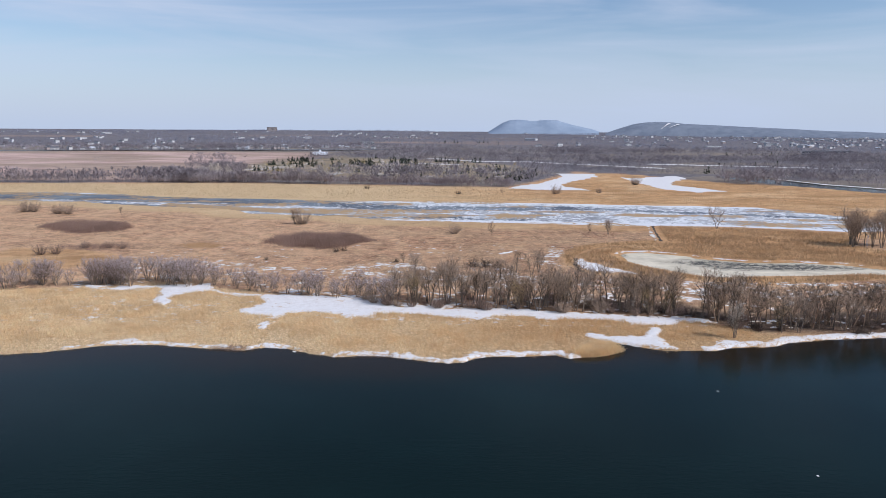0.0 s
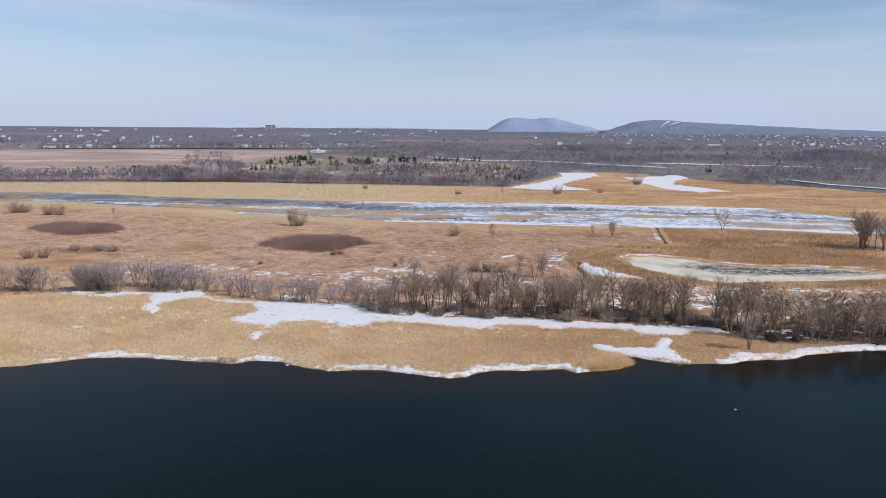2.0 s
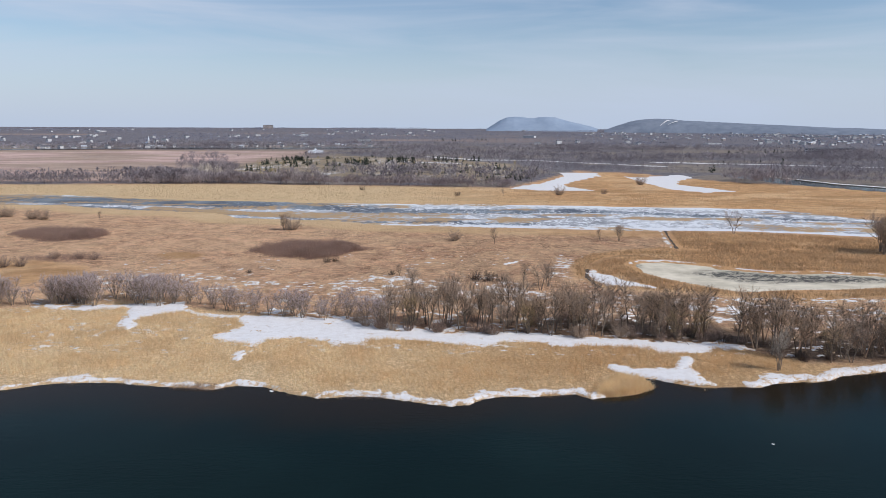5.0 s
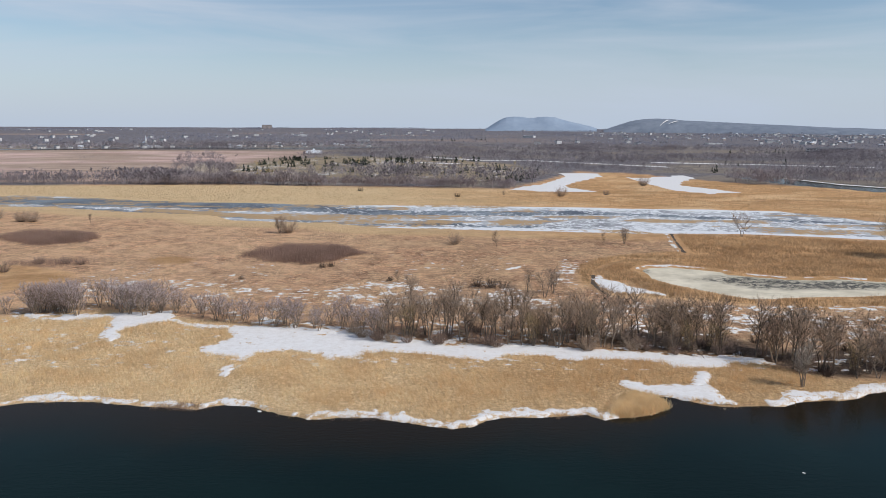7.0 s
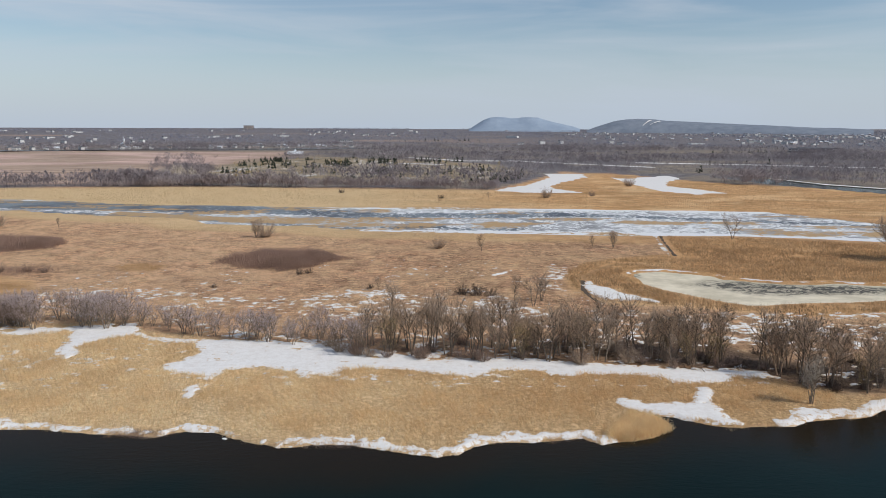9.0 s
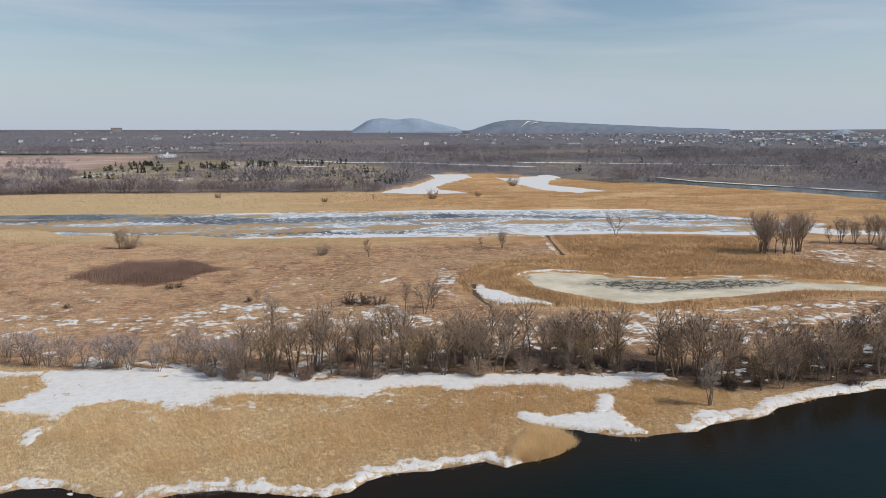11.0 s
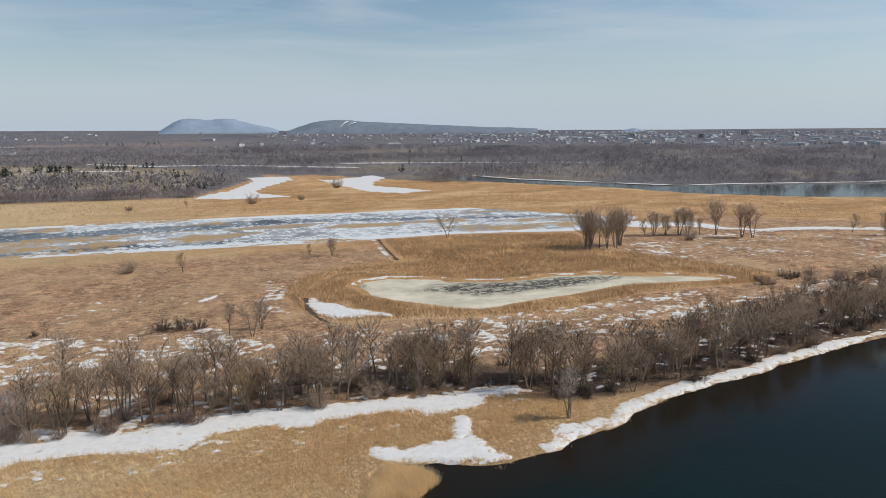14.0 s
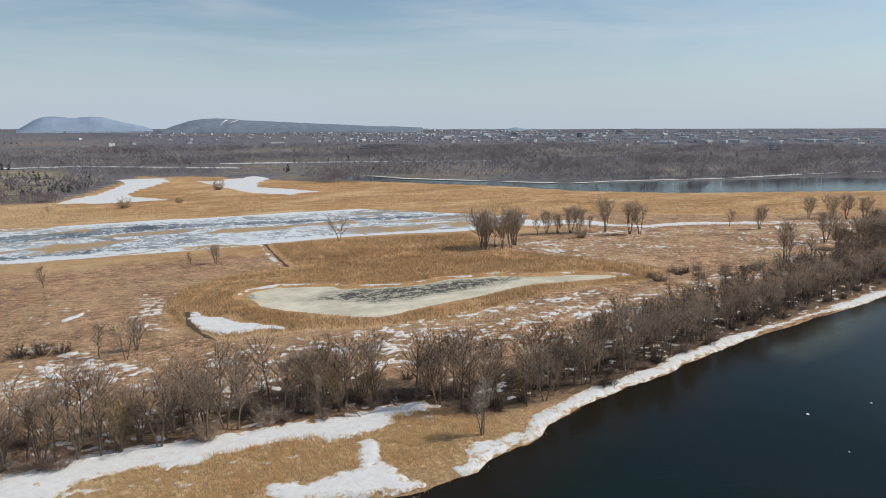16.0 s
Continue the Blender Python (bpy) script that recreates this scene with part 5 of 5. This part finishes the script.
def hazy_here(x, y):
    fields = step01(fbm(x * 0.5, y * 1.5, 420, 3, 77), 0.1, 0.3) * step01(-x, -900, 300)
    return dry(x, y) * (1 - 0.95 * fields) * (0.35 + 0.65 * step01(fbm(x, y, 260, 3, 85), -0.3, 0.1))


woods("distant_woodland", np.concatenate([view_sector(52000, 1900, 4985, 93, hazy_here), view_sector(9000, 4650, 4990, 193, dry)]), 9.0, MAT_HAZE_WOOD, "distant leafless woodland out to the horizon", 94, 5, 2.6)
woods("conifers", np.concatenate([view_sector(14000, 700, 1400, 95, lambda x, y: 0.8 * step01(inside(x, y, PARK), 0, 20) * step01(fbm(x, y, 55, 3, 96), 0.22, 0.42)),
                                  scatter(280, (20, 745, 110, 930), lambda x, y: 0.35 * step01(inside(x, y, PARK), -6, 4) * step01(fbm(x, y, 30, 2, 296), -0.1, 0.2), 297),
                                  view_sector(9000, 900, 2600, 97, lambda x, y: dry(x, y) * 0.7 * step01(fbm(x, y * 1.5, 150, 2, 98), 0.40, 0.55) * (x > -200))]),
      7.0, MAT_CONIFER, "dark green conifers in the park beyond the channel", 99, 34, 0.95, "pointed")

woods("yellow_willows", view_sector(9000, 700, 1400, 197, lambda x, y: 0.12 * step01(inside(x, y, PARK), 0, 20) * step01(fbm(x, y, 60, 2, 196), 0.1, 0.4)), 8.0, MAT_YELLOW, "yellow-twigged bare willows in the park", 198, 30, 0.9)

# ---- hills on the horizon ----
# Both hill colours have the blue haze of distance painted in.
MAT_HAZE_HILL = surface("hazy_hill_woods", (0.165, 0.195, 0.24), (0.225, 0.255, 0.30), 0.02, 0.006, 1.0, 0)
MAT_HAZE_HILL_FAR = surface("hazy_far_hill_woods", (0.25, 0.315, 0.40), (0.30, 0.365, 0.45), 0.012, 0.006, 1.0, 0)


def hill(name, az0, az1, dist, profile, mat, label, seed):
    """A wooded hill seen against the sky, its crest given by heights along its length."""
    n_a, n_r = 120, 14
    u = np.linspace(0, 1, n_a)
    az = np.radians(az0 + (az1 - az0) * u)
    crest = np.interp(u, np.linspace(0, 1, len(profile)), profile)
    crest = np.maximum(crest + 3.0 * fbm(u * 60, 0 * u, 6, 3, seed) * np.clip(crest / 30, 0, 1), 0)
    verts = []
    for k in range(n_r):
        v = k / (n_r - 1)
        rise = math.sin(math.pi * v) ** 0.8
        r = dist - 220 + 440 * v
        bump = 1 + 0.07 * fbm(u * 40 + 3, u * 0 + v * 9, 4, 3, seed + 1) * math.sin(math.pi * v)
        verts.append(np.stack([r * np.sin(az), 45 + r * np.cos(az), 12 + (crest + 12) * rise * (bump if k != n_r // 2 else 1)], 1))
    verts = np.concatenate(verts)
    i = np.arange(n_a * n_r).reshape(n_r, n_a)
    faces = np.stack([q.ravel() for q in (i[:-1, :-1], i[:-1, 1:], i[1:, 1:], i[1:, :-1])], 1)
    return tagged(new(name, mesh_from(name, verts, faces, mat, True)), label, "hill", kind="structure")


hill("backdrop_hill", 3.5, 12.1, 4650, (6, 36, 64, 81, 85, 81, 76, 75, 80, 84, 80, 69, 57, 48, 39, 30, 14), MAT_HAZE_HILL_FAR, "flat-topped hill on the horizon, painted blue-grey with haze", 7)
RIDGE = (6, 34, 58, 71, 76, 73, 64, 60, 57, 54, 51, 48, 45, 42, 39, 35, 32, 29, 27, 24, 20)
hill("backdrop_hill", 12.6, 32.0, 4450, RIDGE, MAT_HAZE_HILL, "long wooded ridge with a cleared slope on the horizon", 9)

# a far cone-shaped hill and the cleared slope of the long ridge
def cleared_slope(az, wide, low, high, lean):
    """A narrow snowy run cleared through the woods of the ridge."""
    verts, faces = [], []
    for k in range(9):
        v = low + (high - low) * k / 8
        r = 4450 - 220 + 440 * v - 8
        for side in (-0.5, 0.5):
            a = az + lean * k / 8 + side * wide * (0.6 + 0.4 * math.sin(0.4 * k + az))
            crest = float(np.interp((a - 12.6) / 19.4, np.linspace(0, 1, len(RIDGE)), RIDGE))
            verts.append((r * math.sin(radians(a)), 45 + r * math.cos(radians(a)), 15 + (crest + 12) * math.sin(math.pi * v) ** 0.8))
        if k:
            faces.append((2 * k - 2, 2 * k - 1, 2 * k + 1, 2 * k))
    return tagged(new("backdrop_clearing", mesh_from("backdrop_clearing", verts, faces, MAT_SNOW, False, {"deep": [9.0] * len(verts)})), "white cleared run on the wooded ridge", "slope", kind="structure")


cleared_slope(16.75, 0.24, 0.14, 0.33, 0.55)
cleared_slope(17.3, 0.16, 0.17, 0.33, 0.7)
hill("backdrop_hill", 38.3, 40.3, 4700, (2, 10, 19, 21, 15, 9, 2), MAT_HAZE_HILL_FAR, "small far hill on the horizon, painted blue with haze", 13)


# ---- buildings ----
MAT_WALL = surface("pale_walls", (0.46, 0.45, 0.44), (0.66, 0.65, 0.64), 0.4, 0.1, 0.85, 0)
MAT_BRICK = surface("brown_walls", (0.36, 0.30, 0.27), (0.48, 0.42, 0.39), 0.4, 0.1, 0.9, 0)
MAT_ROOF = surface("dark_roofs", (0.10, 0.10, 0.11), (0.22, 0.22, 0.23), 0.3, 0.1, 0.8, 0)
MAT_ROOF_PALE = surface("pale_roofs", (0.48, 0.51, 0.55), (0.72, 0.74, 0.77), 0.3, 0.1, 0.6, 0)
MAT_GLASS = surface("dark_windows", (0.03, 0.04, 0.05), (0.07, 0.08, 0.10), 0.5, 0.1, 0.25, 0)


def box_mesh(name, w, d, h, mat, z=0.0):
    bm = bmesh.new()
    bmesh.ops.create_cube(bm, size=1.0, matrix=Matrix.Translation((0, 0, z + h / 2)) @ Matrix.Diagonal((w, d, h, 1)))
    me = bpy.data.meshes.new(name)
    bm.to_mesh(me)
    bm.free()
    me.materials.append(mat)
    return me


def gable_mesh(name, w, d, h, z, mat):
    """A gable roof with eaves, ridge along its width."""
    e = 0.5
    v = [(-w / 2 - e, -d / 2 - e, z), (w / 2 + e, -d / 2 - e, z), (w / 2 + e, d / 2 + e, z), (-w / 2 - e, d / 2 + e, z), (-w / 2 - e, 0, z + h), (w / 2 + e, 0, z + h)]
    me = bpy.data.meshes.new(name)
    me.from_pydata(v, [], [(0, 1, 5, 4), (2, 3, 4, 5), (0, 4, 3), (1, 2, 5), (3, 2, 1, 0)])
    me.materials.append(mat)
    return me


def house(w, d, h, wall, roof, label):
    root = new("house")
    body = part("wall", box_mesh("wall", w, d, h, wall), root)
    part("roof", gable_mesh("roof", w, d, 0.36 * d, h, roof), root)
    for x in (-0.3, 0.0, 0.3):
        pane = part("window", box_mesh("window", 1.2, 0.1, 1.4, MAT_GLASS, 1.2), body)
        pane.location = (x * w, -d / 2 - 0.03, 0)
    return tagged(root, label, "house")


HOUSES = [house(11, 9, 5.5, MAT_WALL, MAT_ROOF, "white house with a dark gable roof in the village"), house(13, 9, 4.0, MAT_WALL, MAT_ROOF_PALE, "low pale house with a light metal roof"),
          house(10, 9, 6.0, MAT_BRICK, MAT_ROOF, "brown house with a dark gable roof in the village")]


def put(proto, x, y, turn, size=1.0, group=""):
    ob = copy_thing(proto, pose(x, y, float(height(np.array([x]), np.array([y]))[0]) - 0.2, 0, 0, turn))
    ob.scale = (size, size, size)
    if group:
        ob["group"] = group
    return ob


rng = random.Random(8)
for _ in range(95):
    hx = rng.uniform(-1150, -180)
    hy = float(np.interp(hx, [-1500, -898, -719, -587, -400, -250, -100], [1450, 1530, 1625, 1705, 1740, 1800, 1840])) + rng.choice((10, 35, 60, 90, 140, 210)) + rng.uniform(-8, 8)
    put(HOUSES[rng.choice((0, 0, 1, 2))], hx, hy, rng.uniform(-35, 35), rng.uniform(0.65, 0.95), "village houses along the far river")
for proto in HOUSES:
    for o in (*proto.children_recursive, proto):
        bpy.data.objects.remove(o)


def church(x, y):
    root = new("church")
    part("nave", box_mesh("nave", 12, 26, 9, MAT_WALL), root)
    roof = part("roof", gable_mesh("roof", 26, 12, 6, 9, MAT_ROOF_PALE), root)
    roof.rotation_euler = (0, 0, math.pi / 2)
    tower = part("tower", box_mesh("tower", 5, 5, 20, MAT_WALL), root)
    tower.location = (0, -15, 0)
    bm = bmesh.new()
    bmesh.ops.create_cone(bm, cap_ends=True, segments=8, radius1=2.9, radius2=0.1, depth=15, matrix=Matrix.Translation((0, 0, 27)))
    me = bpy.data.meshes.new("spire")
    bm.to_mesh(me)
    bm.free()
    me.materials.append(MAT_ROOF_PALE)
    part("spire", me, tower)
    root.matrix_world = pose(x, y, float(height(np.array([x]), np.array([y]))[0]), 0, 0, 35) @ Matrix.Scale(0.75, 4)
    return tagged(root, "pale stone church with a tall pointed spire", "church")


church(-712, 1790)


def pavilion(x, y):
    root = new("pavilion")
    part("wall", box_mesh("wall", 26, 10, 3.5, MAT_BRICK), root)
    part("roof", gable_mesh("roof", 27, 12, 5, 3.5, MAT_ROOF_PALE), root)
    me = bpy.data.meshes.new("peak")
    me.from_pydata([(-6, -6, 4), (6, -6, 4), (6, 6, 4), (-6, 6, 4), (0, 0, 13)], [], [(0, 1, 4), (1, 2, 4), (2, 3, 4), (3, 0, 4), (3, 2, 1, 0)])
    me.materials.append(MAT_ROOF_PALE)
    part("peak", me, root)
    root.matrix_world = pose(x, y, float(height(np.array([x]), np.array([y]))[0]), 0, 0, 12)
    return tagged(root, "park pavilion with a white peaked roof", "pavilion")


pavilion(-229, 1345)


def block(w, d, h, wall, rows, cols, label, name="office_block"):
    """A tall block with its windows set into one face."""
    root = new(name)
    body = part("wall", box_mesh("wall", w, d, h, wall), root)
    part("roof", box_mesh("roof", w + 0.6, d + 0.6, 0.8, MAT_ROOF, h), root)
    pane = box_mesh("window", w / cols * 0.7, 0.3, h / rows * 0.45, MAT_GLASS)
    for r in range(rows):
        for c in range(cols):
            win = part("window", pane, body)
            win.location = ((c + 0.5) * w / cols - w / 2, -d / 2 - 0.1, (r + 0.3) * h / rows)
    return tagged(root, label, "building")


for bx, by, w, d, h, wall, rows, cols, turn, label in (
        (-1108, 4700, 62, 30, 26, MAT_BRICK, 5, 8, 13, "dark wide hospital-like block on the plain"), (1355, 930, 9, 9, 17, MAT_WALL, 5, 2, -55, "pale concrete tower beyond the woods"),
        (1372, 925, 8, 8, 15, MAT_WALL, 5, 2, -55, "pale concrete tower beyond the woods"), (2212, 2344, 20, 14, 18, MAT_BRICK, 8, 4, -42, "brown apartment tower in the town"),
        (2835, 2696, 34, 18, 21, MAT_WALL, 8, 6, -45, "white apartment block in the town"), (1992, 2509, 28, 18, 16, MAT_WALL, 6, 5, -38, "white sloping block in the town"),
        (840, 1640, 60, 25, 9, MAT_WALL, 2, 9, -25, "long pale commercial building among the woods"), (907, 1704, 80, 30, 9, MAT_WALL, 2, 10, -27, "long pale commercial building among the woods"),
        (-241, 2290, 42, 20, 9, MAT_WALL, 2, 7, 8, "pale school-like building in the village")):
    ob = block(w, d, h, wall, rows, cols, label)
    ob.matrix_world = pose(bx, by, float(height(np.array([bx]), np.array([by]))[0]) - 0.3, 0, 0, turn)


def roofs(name, pts, size, mat_wall, mat_roof, label, seed):
    """Many far buildings as one mesh: walls and a flat or ridged top."""
    rng = np.random.default_rng(seed)
    verts, faces, slots = [], [], []
    for px, py in pts:
        w, d, h = size[0] * rng.uniform(0.5, 1.5), size[1] * rng.uniform(0.6, 1.4), size[2] * rng.uniform(0.7, 1.5)
        a = rng.uniform(-1.2, 1.2) - math.atan2(px, py)
        z = float(height(np.array([px]), np.array([py]))[0]) - 0.5
        ca, sa, b = math.cos(a), math.sin(a), len(verts)
        for qx, qy, qz in ((-1, -1, 0), (1, -1, 0), (1, 1, 0), (-1, 1, 0), (-1, -1, 1), (1, -1, 1), (1, 1, 1), (-1, 1, 1)):
            verts.append((px + ca * qx * w / 2 - sa * qy * d / 2, py + sa * qx * w / 2 + ca * qy * d / 2, z + qz * h))
        verts += [(px - ca * w * 0.4, py - sa * w * 0.4, z + h + size[3]), (px + ca * w * 0.4, py + sa * w * 0.4, z + h + size[3])]
        faces += [(b, b + 1, b + 5, b + 4), (b + 1, b + 2, b + 6, b + 5), (b + 2, b + 3, b + 7, b + 6), (b + 3, b, b + 4, b + 7)]
        faces += [(b + 4, b + 5, b + 9, b + 8), (b + 6, b + 7, b + 8, b + 9), (b + 5, b + 6, b + 9), (b + 7, b + 4, b + 8)]
        slots += [0] * 4 + [1] * 4
    me = bpy.data.meshes.new(name)
    me.from_pydata(verts, [], faces)
    me.materials.append(mat_wall)
    me.materials.append(mat_roof)
    me.polygons.foreach_set("material_index", slots)
    return tagged(new(name, me), label, "buildings", kind="stuff")


town = view_sector(3600, 1900, 4700, 201, lambda x, y: dry(x, y) * step01(np.degrees(np.arctan2(x, y)), 8, 30) * step01(fbm(x, y, 300, 3, 202), -0.2, 0.3) * step01(np.hypot(x, y), 1900, 2500))
roofs("distant_houses", town[::3], (11, 9, 5, 2.5), MAT_WALL, MAT_ROOF, "distant town houses with dark roofs", 203)
roofs("distant_houses", town[1::4], (10, 9, 5, 2.5), MAT_BRICK, MAT_ROOF_PALE, "distant town houses with light roofs", 204)
sheds = view_sector(1000, 2300, 4700, 205, lambda x, y: step01(np.degrees(np.arctan2(x, y)), 22, 34) * step01(fbm(x, y, 500, 2, 206), -0.3, 0.2) * 0.8 + 0.012)
roofs("distant_sheds", sheds, (34, 20, 6, 0.4), MAT_WALL, MAT_ROOF_PALE, "distant white flat-roofed commercial sheds", 207)
west = view_sector(1500, 2000, 4600, 208, lambda x, y: 0.5 * step01(fbm(x, y, 260, 3, 209), 0.0, 0.4))
roofs("distant_houses", west, (13, 10, 6, 3), MAT_WALL, MAT_ROOF, "distant farm and village houses", 210)


# ---- floes on the river ----
def floe(x, y, r, seed):
    rng = random.Random(seed)
    bm = bmesh.new()
    ring = [bm.verts.new((r * rng.uniform(0.6, 1.2) * math.cos(k * math.pi / 4.5), 0.7 * r * rng.uniform(0.6, 1.2) * math.sin(k * math.pi / 4.5), 0.10 + rng.uniform(-0.03, 0.05))) for k in range(9)]
    low = [bm.verts.new((v.co.x * 0.9, v.co.y * 0.9, -0.12)) for v in ring]
    bm.faces.new(ring)
    bm.faces.new(low[::-1])
    for k in range(9):
        bm.faces.new((ring[k - 1], low[k - 1], low[k], ring[k]))
    bmesh.ops.recalc_face_normals(bm, faces=bm.faces)
    me = bpy.data.meshes.new("ice_floe")
    bm.to_mesh(me)
    bm.free()
    me.attributes.new("deep", "FLOAT", "POINT").data.foreach_set("value", [9.0] * len(me.vertices))
    me.materials.append(MAT_SNOW)
    ob = new("ice_floe", me)
    ob.location = (x, y, WATER_Z)
    return tagged(ob, "small white floe of ice drifting on the river", "ice floe", "floes on the river")


for k, (fx, fy, fr) in enumerate(((136, 159, 0.5), (152, 155, 0.35), (59, 147, 0.28), (61, 109, 0.3), (40.6, 181.2, 0.6), (-36.5, 171.6, 0.5), (126, 146, 0.2))):
    floe(fx, fy, fr, 300 + k)


# ---- ladder stand in the clump of trees ----
MAT_STEEL = surface("galvanised_steel", (0.36, 0.38, 0.41), (0.52, 0.54, 0.57), 8.0, 1.0, 0.45, 0)


def ladder_stand(x, y):
    """A leaning steel ladder with a seat on top."""
    root = new("ladder_stand")
    for side in (-0.28, 0.28):
        part("rail", joined("rail", [tube([(side, -1.2, 0), (side, 0, 5.2), (side, 0.1, 6.2)], [0.05, 0.05, 0.05], 6)], MAT_STEEL), root)
    rung = joined("rung", [tube([(-0.28, 0, 0), (0.28, 0, 0)], [0.03, 0.03], 5)], MAT_STEEL)
    for k in range(12):
        ob = part("rung", rung, root)
        ob.location = (0, -1.2 + 0.1 * (k + 0.5), 0.433 * (k + 0.5))
    part("seat", box_mesh("seat", 0.8, 0.6, 0.08, MAT_STEEL, 5.2), root)
    root.matrix_world = pose(x, y, float(height(np.array([x]), np.array([y]))[0]), 0, 0, -30)
    return tagged(root, "grey steel ladder stand leaning in the tree clump", "ladder stand")


ladder_stand(201.5, 338.5)
